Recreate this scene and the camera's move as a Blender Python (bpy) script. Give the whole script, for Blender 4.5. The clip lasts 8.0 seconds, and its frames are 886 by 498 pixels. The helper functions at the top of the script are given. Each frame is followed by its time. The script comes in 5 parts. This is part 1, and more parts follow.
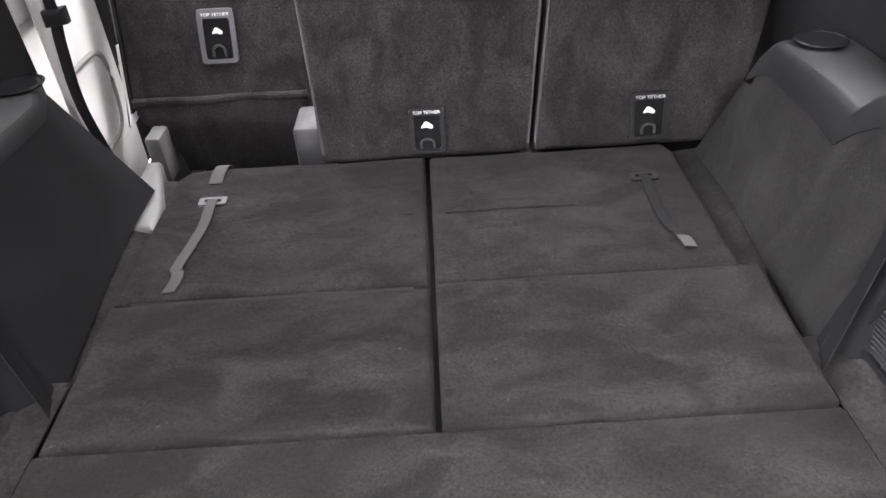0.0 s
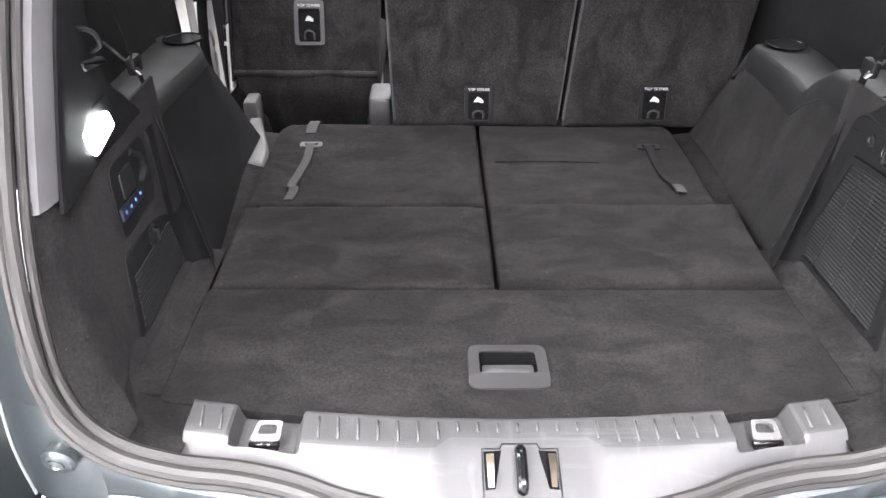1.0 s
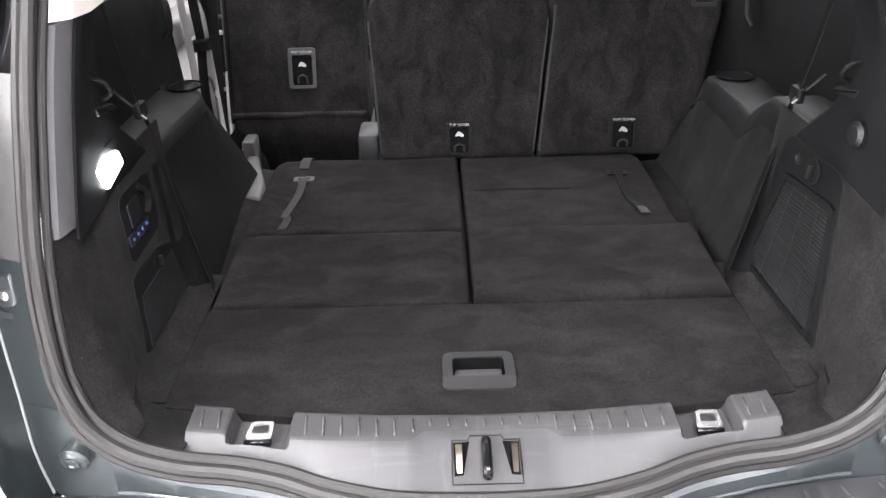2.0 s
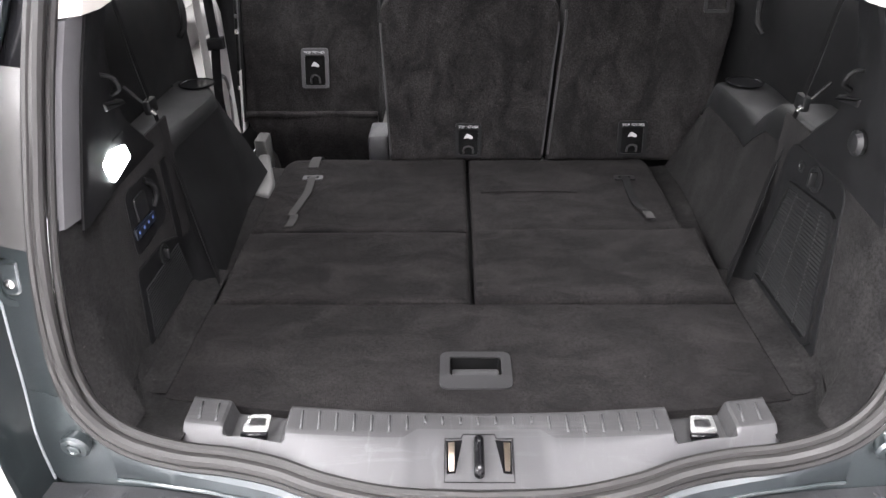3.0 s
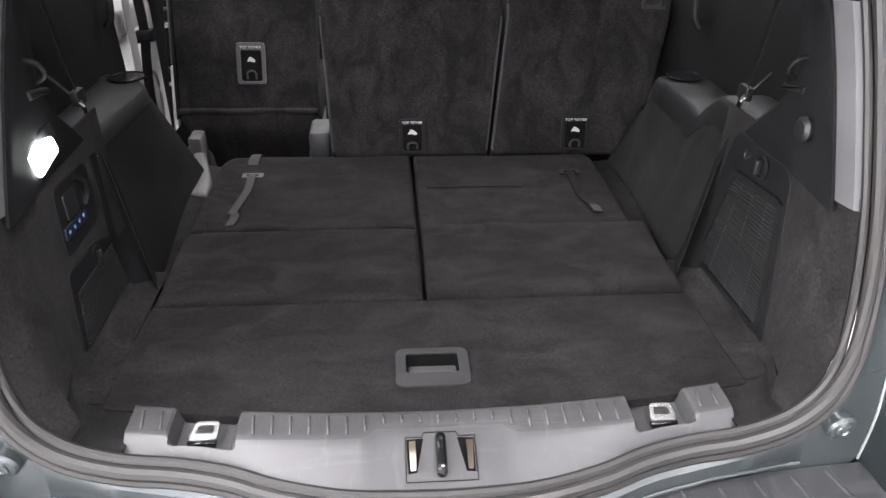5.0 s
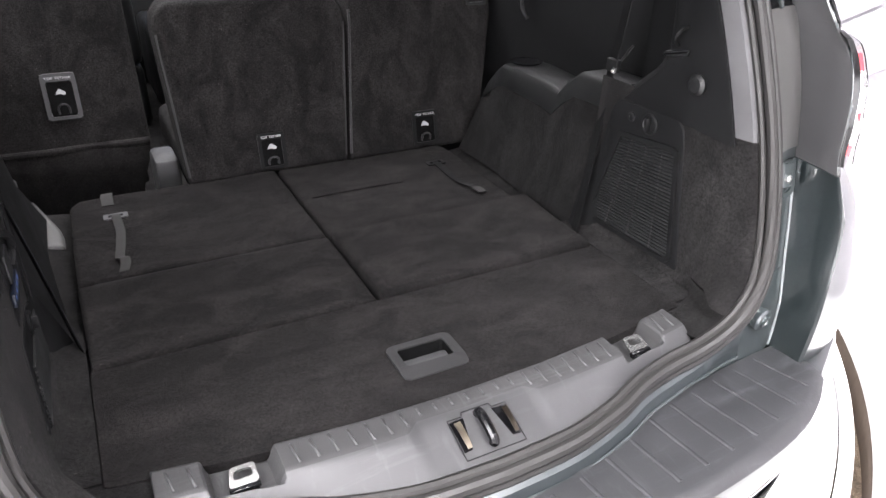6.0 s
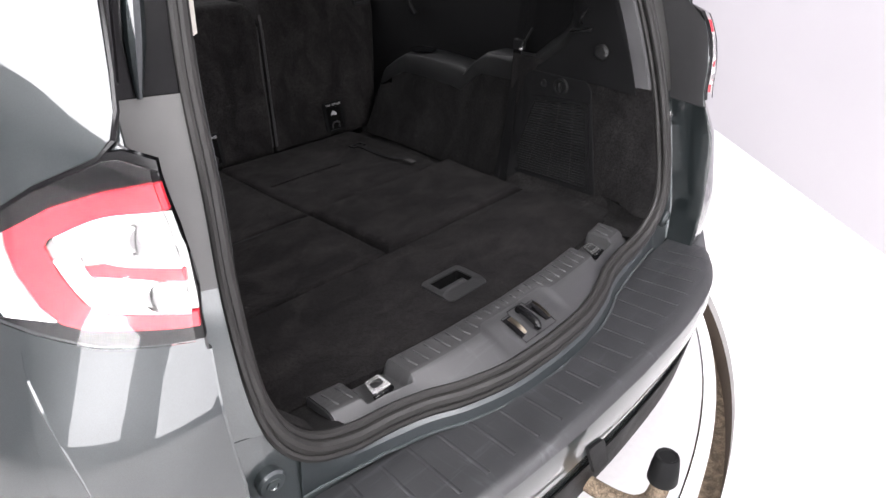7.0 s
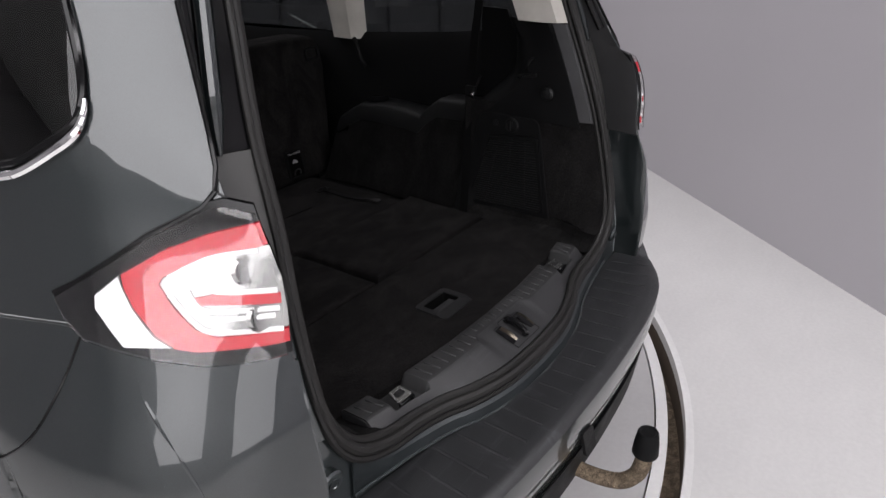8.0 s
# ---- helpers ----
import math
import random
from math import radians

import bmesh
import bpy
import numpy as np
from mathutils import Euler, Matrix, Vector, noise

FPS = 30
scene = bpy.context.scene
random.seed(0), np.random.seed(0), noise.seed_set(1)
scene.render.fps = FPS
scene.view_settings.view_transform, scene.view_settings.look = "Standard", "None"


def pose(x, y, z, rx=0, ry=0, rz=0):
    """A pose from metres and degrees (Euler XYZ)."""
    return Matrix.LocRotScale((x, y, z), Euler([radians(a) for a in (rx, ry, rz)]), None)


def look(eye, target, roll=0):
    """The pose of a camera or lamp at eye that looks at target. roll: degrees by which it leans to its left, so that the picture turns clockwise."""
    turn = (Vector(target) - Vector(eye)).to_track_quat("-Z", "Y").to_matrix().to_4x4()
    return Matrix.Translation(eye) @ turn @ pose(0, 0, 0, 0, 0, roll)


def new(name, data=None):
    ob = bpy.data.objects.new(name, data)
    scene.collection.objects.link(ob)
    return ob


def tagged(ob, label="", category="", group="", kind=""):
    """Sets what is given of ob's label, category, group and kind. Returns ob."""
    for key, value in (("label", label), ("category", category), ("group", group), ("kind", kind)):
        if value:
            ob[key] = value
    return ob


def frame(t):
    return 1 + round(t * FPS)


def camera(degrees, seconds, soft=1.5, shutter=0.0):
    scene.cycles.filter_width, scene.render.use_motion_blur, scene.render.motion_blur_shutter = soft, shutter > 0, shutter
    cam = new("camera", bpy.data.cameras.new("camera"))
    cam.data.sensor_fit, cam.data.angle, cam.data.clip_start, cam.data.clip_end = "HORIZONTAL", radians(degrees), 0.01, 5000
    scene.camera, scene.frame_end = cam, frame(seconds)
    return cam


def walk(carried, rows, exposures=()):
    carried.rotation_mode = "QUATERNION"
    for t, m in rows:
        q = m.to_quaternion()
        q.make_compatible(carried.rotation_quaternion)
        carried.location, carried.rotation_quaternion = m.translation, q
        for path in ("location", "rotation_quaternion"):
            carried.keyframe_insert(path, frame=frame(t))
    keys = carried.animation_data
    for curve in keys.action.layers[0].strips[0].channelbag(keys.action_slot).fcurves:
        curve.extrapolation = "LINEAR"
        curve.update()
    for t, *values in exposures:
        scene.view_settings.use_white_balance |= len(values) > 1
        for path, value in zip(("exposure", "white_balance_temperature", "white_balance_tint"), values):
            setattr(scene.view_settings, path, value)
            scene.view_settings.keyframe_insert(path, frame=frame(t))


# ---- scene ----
cam = camera(64.8, 8.0)
PATH = [
    (0, (0.016, -0.558, 1.306), (0.023, 1.051, 0.119), -3.4),
    (0.5, (-0.057, -0.795, 1.314), (-0.038, 0.867, 0.202), 1.0),
    (1, (-0.112, -0.962, 1.349), (-0.084, 0.697, 0.232), 0.6),
    (1.5, (-0.117, -1.044, 1.375), (-0.049, 0.643, 0.304), -0.3),
    (1.7, (-0.091, -1.067, 1.385), (-0.05, 0.643, 0.349), -1.0),
    (3, (-0.034, -1.092, 1.387), (-0.068, 0.629, 0.367), -0.7),
    (3.5, (-0.026, -1.094, 1.384), (-0.057, 0.624, 0.36), -0.8),
    (4, (-0.022, -1.098, 1.383), (-0.048, 0.619, 0.357), -0.7),
    (4.2, (-0.021, -1.097, 1.382), (-0.052, 0.621, 0.359), -0.8),
    (5.3, (-0.131, -1.035, 1.352), (0.191, 0.664, 0.347), 0.4),
    (5.5, (-0.216, -1.008, 1.35), (0.274, 0.649, 0.343), -1.6),
    (6, (-0.424, -1.021, 1.335), (0.412, 0.518, 0.37), 1.7),
    (6.5, (-0.664, -1.041, 1.359), (0.439, 0.301, 0.369), 3.5),
    (7, (-0.946, -1.003, 1.383), (0.366, 0.162, 0.422), 1.6),
    (7.5, (-1.154, -0.992, 1.399), (0.268, 0.091, 0.501), 0.7),
    (8, (-1.18, -0.985, 1.434), (0.321, 0.023, 0.579), 0.4),
]
EXPOSURES = [(0, 1.75), (0.5, 1.95), (1, 1.65), (1.5, 0.95), (2.8, 0.83), (4.2, 0.78), (5.5, 0.66), (6.5, 0.5), (6.8, 0.0), (7.2, -0.95), (7.5, -1.6), (8, -2.2)]
walk(cam, [(t, look(eye, target, roll)) for t, eye, target, roll in PATH], EXPOSURES)
from mathutils import geometry

# ---- room light: unseen ceiling and standing softboxes in a closed studio ----
world = bpy.data.worlds.new("studio_world")
scene.world = world
world.use_nodes = True
world.node_tree.nodes["Background"].inputs[0].default_value = (0.9, 0.95, 1.0, 1)
world.node_tree.nodes["Background"].inputs[1].default_value = 0.0


def area_lamp(name, eye, target, sx, sy, watts, colour=(1.0, 0.975, 1.01)):
    data = bpy.data.lights.new(name, "AREA")
    data.shape, data.size, data.size_y, data.energy, data.color = "RECTANGLE", sx, sy, watts, colour
    ob = new(name, data)
    ob.matrix_world = look(eye, target)
    return tagged(ob, "large white softbox lamp, assumed out of view", "studio lamp")


# overhead lamps are assumed; the two standing ones follow from reflections in the paint
area_lamp("softbox_rear", (0.62, -1.95, 3.45), (-0.15, -0.5, 0.7), 1.1, 1.4, 340)
area_lamp("softbox_back", (-2.15, -4.15, 1.55), (-0.5, -0.2, 1.0), 1.6, 2.3, 125)
area_lamp("softbox_side", (-4.3, -2.5, 1.9), (-0.8, 0.0, 1.1), 1.7, 2.0, 115)
area_lamp("softbox_left", (-3.6, -1.6, 3.5), (-3.5, -1.6, 0.0), 3.2, 3.6, 660)
area_lamp("softbox_front", (0.2, 2.1, 3.5), (0.2, 2.1, 0.0), 4.0, 2.2, 420)


# ---- materials ----
def nodes_of(name, rough=0.6, metal=0.0):
    m = bpy.data.materials.new(name)
    m.use_nodes = True
    b = m.node_tree.nodes["Principled BSDF"]
    b.inputs["Roughness"].default_value, b.inputs["Metallic"].default_value = rough, metal
    return m, m.node_tree, b


def noise_node(tree, scale, detail=4.0, stretch=None, rough=0.6):
    n = tree.nodes.new("ShaderNodeTexNoise")
    n.inputs["Scale"].default_value, n.inputs["Detail"].default_value, n.inputs["Roughness"].default_value = scale, detail, rough
    c = tree.nodes.new("ShaderNodeTexCoord")
    if stretch:
        mp = tree.nodes.new("ShaderNodeMapping")
        mp.inputs["Scale"].default_value = stretch
        tree.links.new(c.outputs["Object"], mp.inputs["Vector"])
        tree.links.new(mp.outputs["Vector"], n.inputs["Vector"])
    else:
        tree.links.new(c.outputs["Object"], n.inputs["Vector"])
    return n


def ramp(tree, source, a, b, lo=0.3, hi=0.7):
    r = tree.nodes.new("ShaderNodeValToRGB")
    r.color_ramp.elements[0].position, r.color_ramp.elements[1].position = lo, hi
    r.color_ramp.elements[0].color, r.color_ramp.elements[1].color = (*a, 1), (*b, 1)
    tree.links.new(source, r.inputs["Fac"])
    return r


def mixed(tree, a, b, fac=0.5, kind="MULTIPLY"):
    m = tree.nodes.new("ShaderNodeMix")
    m.data_type, m.blend_type = "RGBA", kind
    m.inputs["Factor"].default_value = fac
    tree.links.new(a, m.inputs["A"])
    tree.links.new(b, m.inputs["B"])
    return m.outputs["Result"]


def bump(tree, shader, height, strength, distance):
    b = tree.nodes.new("ShaderNodeBump")
    b.inputs["Strength"].default_value, b.inputs["Distance"].default_value = strength, distance
    tree.links.new(height, b.inputs["Height"])
    tree.links.new(b.outputs["Normal"], shader.inputs["Normal"])


def carpet_material(name, colour, nap=(2.2, 6, 4), pile=300):
    m, t, b = nodes_of(name, 0.95)
    b.inputs["Specular IOR Level"].default_value = 0.06
    b.inputs["Sheen Weight"].default_value = 0.014
    b.inputs["Sheen Roughness"].default_value = 0.4
    fibre, brushed, lint = noise_node(t, pile, 5, None, 0.8), noise_node(t, 2.0, 7, nap, 0.62), noise_node(t, 150, 2)
    brushed.inputs["Distortion"].default_value = 0.9
    c1 = ramp(t, fibre.outputs["Fac"], [v * 0.38 for v in colour], [v * 1.95 for v in colour], 0.34, 0.66)
    c2 = ramp(t, brushed.outputs["Fac"], (0.68, 0.68, 0.68), (1.75, 1.73, 1.70), 0.40, 0.70)
    c3 = ramp(t, lint.outputs["Fac"], (1, 1, 1), (3.2, 3.1, 3.0), 0.70, 0.76)
    out = mixed(t, mixed(t, c1.outputs["Color"], c2.outputs["Color"], 1.0), c3.outputs["Color"], 1.0)
    t.links.new(out, b.inputs["Base Color"])
    bump(t, b, fibre.outputs["Fac"], 0.8, 0.004)
    return m


def plastic_material(name, colour, rough=0.5, grain=700, depth=0.25, spec=0.4, scuff=0.0):
    m, t, b = nodes_of(name, rough)
    b.inputs["Specular IOR Level"].default_value = spec
    g, dust = noise_node(t, grain, 2), noise_node(t, 9, 6)
    c = ramp(t, dust.outputs["Fac"], [v * 0.85 for v in colour], [v * 1.18 for v in colour])
    out = c.outputs["Color"]
    if scuff:
        wear, way = noise_node(t, 6, 8, (9, 1.2, 6), 0.7), noise_node(t, 5, 6, (1, 14, 3), 0.7)
        wear.inputs["Distortion"].default_value = 0.8
        for n in (wear, way):
            mark = ramp(t, n.outputs["Fac"], (1, 1, 1), (1 + scuff,) * 3, 0.56, 0.66)
            out = mixed(t, out, mark.outputs["Color"], 1.0)
    t.links.new(out, b.inputs["Base Color"])
    r = ramp(t, dust.outputs["Fac"], (rough * 0.85,) * 3, (min(1, rough * 1.2),) * 3)
    t.links.new(r.outputs["Color"], b.inputs["Roughness"])
    bump(t, b, g.outputs["Fac"], depth, 0.001)
    return m


def paint_material(name, colour, rough=0.38, coat=1.0, polish=0.012):
    m, t, b = nodes_of(name, rough, 0.5)
    flake, wave = noise_node(t, 900, 2), noise_node(t, 1.3, 2)
    c = ramp(t, flake.outputs["Fac"], [v * 0.8 for v in colour], [v * 1.25 for v in colour])
    t.links.new(c.outputs["Color"], b.inputs["Base Color"])
    b.inputs["Coat Weight"].default_value, b.inputs["Coat Roughness"].default_value = coat, polish
    b.inputs["Coat IOR"].default_value = 1.62
    bump(t, b, wave.outputs["Fac"], 0.03, 0.02)
    return m


def plain_material(name, colour, rough=0.4, metal=0.0, coat=0.0):
    m, t, b = nodes_of(name, rough, metal)
    n = noise_node(t, 40, 4)
    c = ramp(t, n.outputs["Fac"], [v * 0.88 for v in colour], [v * 1.08 for v in colour])
    t.links.new(c.outputs["Color"], b.inputs["Base Color"])
    b.inputs["Coat Weight"].default_value = coat
    return m


def glass_material(name, colour, rough=0.02, transmission=1.0):
    m, t, b = nodes_of(name, rough)
    b.inputs["Base Color"].default_value = (*colour, 1)
    b.inputs["Transmission Weight"].default_value = transmission
    b.inputs["IOR"].default_value = 1.45
    return m


def glow_material(name, colour, strength):
    m, t, b = nodes_of(name, 0.4)
    b.inputs["Base Color"].default_value = (*colour, 1)
    b.inputs["Emission Color"].default_value = (*colour, 1)
    b.inputs["Emission Strength"].default_value = strength
    return m


def floor_material(name, colour, rough):
    m, t, b = nodes_of(name, rough)
    big, fine, scuff = noise_node(t, 0.8, 6), noise_node(t, 60, 4), noise_node(t, 3.0, 8, (1, 2, 1))
    c = ramp(t, big.outputs["Fac"], [v * 0.93 for v in colour], [v * 1.05 for v in colour])
    c2 = ramp(t, scuff.outputs["Fac"], (0.97, 0.97, 0.97), (1.02, 1.02, 1.02))
    c3 = ramp(t, fine.outputs["Fac"], (0.96, 0.96, 0.96), (1.03, 1.03, 1.03))
    t.links.new(mixed(t, mixed(t, c.outputs["Color"], c2.outputs["Color"], 1.0), c3.outputs["Color"], 1.0), b.inputs["Base Color"])
    bump(t, b, fine.outputs["Fac"], 0.08, 0.002)
    return m


def wall_material(name, colour):
    m, t, b = nodes_of(name, 0.9)
    big, fine = noise_node(t, 0.5, 3), noise_node(t, 35, 3)
    c = ramp(t, big.outputs["Fac"], [v * 0.975 for v in colour], [v * 1.02 for v in colour])
    t.links.new(c.outputs["Color"], b.inputs["Base Color"])
    bump(t, b, fine.outputs["Fac"], 0.05, 0.002)
    return m


CARPET = carpet_material("boot_carpet", (0.0083, 0.0076, 0.0077), (4.5, 7.5, 4), 240)
CARPET_SEAT = carpet_material("seat_back_carpet", (0.0110, 0.0104, 0.0105), (6, 6, 3.5), 240)
CARPET_SIDE = carpet_material("side_carpet", (0.0092, 0.0088, 0.0089), (6, 6, 3), 190)
# the side carpet again, darkened to put the arch's shade into its colour
SHADED_FELT = carpet_material("shaded_arch_carpet", (0.0064, 0.0062, 0.0063), (6, 6, 3), 210)
PLASTIC = plastic_material("black_grained_plastic", (0.0052, 0.0053, 0.0056), 0.58, 700, 0.25, 0.13)
PLASTIC_SOFT = plastic_material("dark_trim_plastic", (0.0062, 0.0064, 0.0067), 0.42, 700, 0.25, 0.34)
SILL_DARK = plastic_material("dark_grey_handle_plastic", (0.015, 0.015, 0.0155), 0.45, 900, 0.3, 0.35)
SILLTOP = plastic_material("grained_sill_plastic", (0.026, 0.026, 0.0265), 0.62, 420, 0.6, 0.3, 0.5)
SILL = plastic_material("grey_sill_plastic", (0.0225, 0.0225, 0.0235), 0.47, 900, 0.3, 0.55, 0.45)
PILLAR = plastic_material("grey_pillar_plastic", (0.058, 0.058, 0.060), 0.7, 700, 0.25, 0.2)
BEIGE = plastic_material("light_beige_trim", (0.55, 0.525, 0.48), 0.7)
LIGHT = plastic_material("light_grey_trim", (0.50, 0.494, 0.48), 0.6)
GREYSEAT = plastic_material("grey_seat_base", (0.17, 0.165, 0.16), 0.6)
PAD = plastic_material("bumper_step_plastic", (0.019, 0.0197, 0.021), 0.42, 600, 0.35, 0.5, 0.8)
PADLINE = plastic_material("scuffed_rib_plastic", (0.024, 0.0245, 0.026), 0.5, 600, 0.3, 0.3, 0.7)
RUBBER = plastic_material("weatherstrip_rubber", (0.0115, 0.0109, 0.0102), 0.55, 300, 0.2)
JAMBGREY = plastic_material("grey_jamb_plastic", (0.056, 0.0552, 0.0535), 0.38, 700, 0.2, 0.65)
LAMPSIDE = plastic_material("lamp_side_plastic", (0.034, 0.034, 0.035), 0.55, 700, 0.25, 0.25)
PAINT = paint_material("grey_green_metallic_paint", (0.0125, 0.0175, 0.0186))
JAMB = paint_material("jamb_paint", (0.036, 0.045, 0.047), 0.40, 1.0, 0.12)
FLANGE = paint_material("dull_flange_paint", (0.022, 0.028, 0.030), 0.5, 0.35, 0.3)
# paler than the body paint: the fold's highlight put into its colour
EDGE_GLINT = plain_material("paint_edge_glint", (0.17, 0.185, 0.188), 0.35, 0.0, 0.6)
GLOSS_BLACK = plastic_material("gloss_black", (0.004, 0.004, 0.0045), 0.14, 700, 0.0, 0.3)
# blacker than the black plastic, to paint shade into recesses
GAP = plastic_material("recess_shade_black", (0.0022, 0.0022, 0.0023), 0.7, 700, 0.2, 0.08)
STEEL = plain_material("bright_steel", (0.75, 0.74, 0.72), 0.25, 1.0)
CHROME = plain_material("chrome", (0.85, 0.85, 0.85), 0.08, 1.0)
BRASSY = plain_material("worn_latch_steel", (0.17, 0.145, 0.115), 0.32, 1.0)
HOOK = plain_material("hook_steel", (0.48, 0.48, 0.475), 0.2, 0.9)
RIB = plastic_material("worn_rib_plastic", (0.040, 0.040, 0.041), 0.5, 900, 0.3, 0.35)
# handle plastic in a paler tone that stands for light
GRIP_LIT = plastic_material("lit_grip_plastic", (0.030, 0.030, 0.031), 0.4, 900, 0.3, 0.4)
WEBBING = plastic_material("grey_webbing", (0.030, 0.0295, 0.029), 0.85, 500, 0.6, 0.1)
BELT = plastic_material("black_belt_webbing", (0.0045, 0.0045, 0.0048), 0.75, 500, 0.6, 0.1)
RED = plain_material("red_lens", (0.46, 0.02, 0.033), 0.2, 0.0, 1.0)
CLEAR = glass_material("clear_lens", (0.95, 0.95, 0.95), 0.02, 1.0)
REFLECTOR = plain_material("lamp_reflector", (0.46, 0.46, 0.45), 0.22, 0.9)
LENSWHITE = plain_material("white_lens", (0.85, 0.85, 0.85), 0.12, 0.0, 1.0)
TINT = glass_material("tinted_glass", (0.06, 0.065, 0.065), 0.0, 1.0)
LAMP = glow_material("boot_lamp_glow", (0.93, 0.97, 1.0), 32.0)
SCREEN = glow_material("screen_glow", (0.35, 0.55, 1.0), 2.0)
BLUE = plain_material("dark_blue_buttons", (0.004, 0.006, 0.012), 0.4)
BLUE_MARK = plain_material("pale_blue_print", (0.10, 0.17, 0.42), 0.5)
WHITE_MARK = plain_material("white_print", (0.38, 0.38, 0.38), 0.5)
WALL = wall_material("grey_wall_paint", (0.46, 0.443, 0.466))
FLOOR = floor_material("light_grey_floor_paint", (0.70, 0.69, 0.68), 0.45)
DISC = floor_material("turntable_paint", (0.50, 0.49, 0.49), 0.5)
RIM = floor_material("white_ring_paint", (0.80, 0.79, 0.78), 0.5)
PIT = plain_material("brown_pit_wall", (0.10, 0.075, 0.055), 0.9)
DIRT = carpet_material("dusty_pit_floor", (0.20, 0.16, 0.12), (12, 12, 12))
HEX = plain_material("grey_hexagon_panel", (0.33, 0.32, 0.34), 0.5)
STRIP = glow_material("white_light_strip", (1.0, 1.0, 1.0), 3.0)
WALL_DARK = wall_material("dark_wall_paint", (0.30, 0.29, 0.30))
CEIL = wall_material("white_ceiling_paint", (0.75, 0.75, 0.75))
TYRE = plain_material("tyre_rubber", (0.02, 0.02, 0.02), 0.8)


# ---- helpers for shapes ----
def finish(bm, name, material, smooth=True, sharp=35):
    bmesh.ops.recalc_face_normals(bm, faces=bm.faces)
    me = bpy.data.meshes.new(name)
    bm.to_mesh(me)
    bm.free()
    if material:
        me.materials.append(material)
    if smooth:
        me.shade_smooth()
        me.set_sharp_from_angle(angle=radians(sharp))
        for f in me.polygons:
            if f.loop_total > 4:
                f.use_smooth = False
    return me


def thing(name, label, category, base=(0, 0, 0), group="", kind=""):
    ob = new(name)
    ob.location = base
    ob.empty_display_size = 0.05
    return tagged(ob, label, category, group, kind)


def part(name, bm, material, parent, label="", smooth=True):
    me = bm if isinstance(bm, bpy.types.Mesh) else finish(bm, name, material, smooth)
    ob = new(name, me)
    ob.parent = parent
    if parent.type == "EMPTY":
        ob.matrix_parent_inverse = Matrix.Translation(parent.location).inverted()
    if label:
        ob["label"] = label
    return ob


def single(name, bm, material, label, category, group="", kind="", smooth=True):
    return tagged(new(name, finish(bm, name, material, smooth)), label, category, group, kind)


def box_bm(x0, x1, y0, y1, z0, z1, bevel=0.0, seg=2, bm=None):
    own = bmesh.new()
    bmesh.ops.create_cube(own, size=1)
    for v in own.verts:
        v.co = ((x0 + x1) / 2 + v.co.x * (x1 - x0), (y0 + y1) / 2 + v.co.y * (y1 - y0), (z0 + z1) / 2 + v.co.z * (z1 - z0))
    if bevel:
        bmesh.ops.bevel(own, geom=list(own.edges), offset=bevel, segments=seg, profile=0.5, affect="EDGES")
    return merge(bm, own)


def merge(bm, own):
    if bm is None:
        return own
    me = bpy.data.meshes.new("tmp")
    own.to_mesh(me)
    own.free()
    bm.from_mesh(me)
    bpy.data.meshes.remove(me)
    return bm


def rounded(points, r, seg=5):
    """A polygon with each corner rounded by r (or its own r as third value)."""
    out, n = [], len(points)
    for i in range(n):
        p, a, b = Vector(points[i][:2]), Vector(points[i - 1][:2]), Vector(points[(i + 1) % n][:2])
        rr = points[i][2] if len(points[i]) > 2 else r
        if rr <= 0:
            out.append(tuple(p))
            continue
        d1, d2 = (a - p), (b - p)
        k = min(rr, d1.length * 0.48, d2.length * 0.48)
        s, e = p + d1.normalized() * k, p + d2.normalized() * k
        for j in range(seg + 1):
            t = j / seg
            out.append(tuple(s * (1 - t) ** 2 + p * 2 * t * (1 - t) + e * t * t))
    return out


def prism_bm(outline, place, depth, bevel=0.0, seg=2, bm=None):
    """Extrudes a 2D outline; place maps (a, b, d) to the world, d from 0 to depth."""
    own = bmesh.new()
    lo = [own.verts.new((a, b, 0)) for a, b in outline]
    f = own.faces.new(lo)
    ext = bmesh.ops.extrude_face_region(own, geom=[f])
    for v in ext["geom"]:
        if isinstance(v, bmesh.types.BMVert):
            v.co.z = depth
    if bevel:
        own.edges.ensure_lookup_table()
        flat = [e for e in own.edges if abs(e.verts[0].co.z - e.verts[1].co.z) < 1e-9]
        bmesh.ops.bevel(own, geom=flat, offset=bevel, segments=seg, profile=0.5, affect="EDGES")
    for v in own.verts:
        v.co = place(*v.co)
    return merge(bm, own)


def ring_bm(outer, inner, place, depth, bm=None):
    """A frame between two outlines with the same number of points."""
    own, n = bmesh.new(), len(outer)
    loops = [[own.verts.new(place(a, b, d)) for a, b in loop] for loop, d in ((outer, 0), (outer, depth), (inner, depth), (inner, 0))]
    for k in range(4):
        A, B = loops[k], loops[(k + 1) % 4]
        for i in range(n):
            own.faces.new((A[i], A[(i + 1) % n], B[(i + 1) % n], B[i]))
    return merge(bm, own)


def thicken(own, thick):
    """Gives an open surface a back and a rim."""
    bmesh.ops.recalc_face_normals(own, faces=own.faces)
    own.normal_update()
    faces, rim = list(own.faces), [e for e in own.edges if len(e.link_faces) == 1]
    back = {v: own.verts.new(v.co - v.normal * thick) for v in list(own.verts)}
    ends = [(e.verts[0], e.verts[1]) for e in rim]
    for f in faces:
        own.faces.new([back[v] for v in reversed(f.verts)])
    for p, q in ends:
        own.faces.new((p, q, back[q], back[p]))


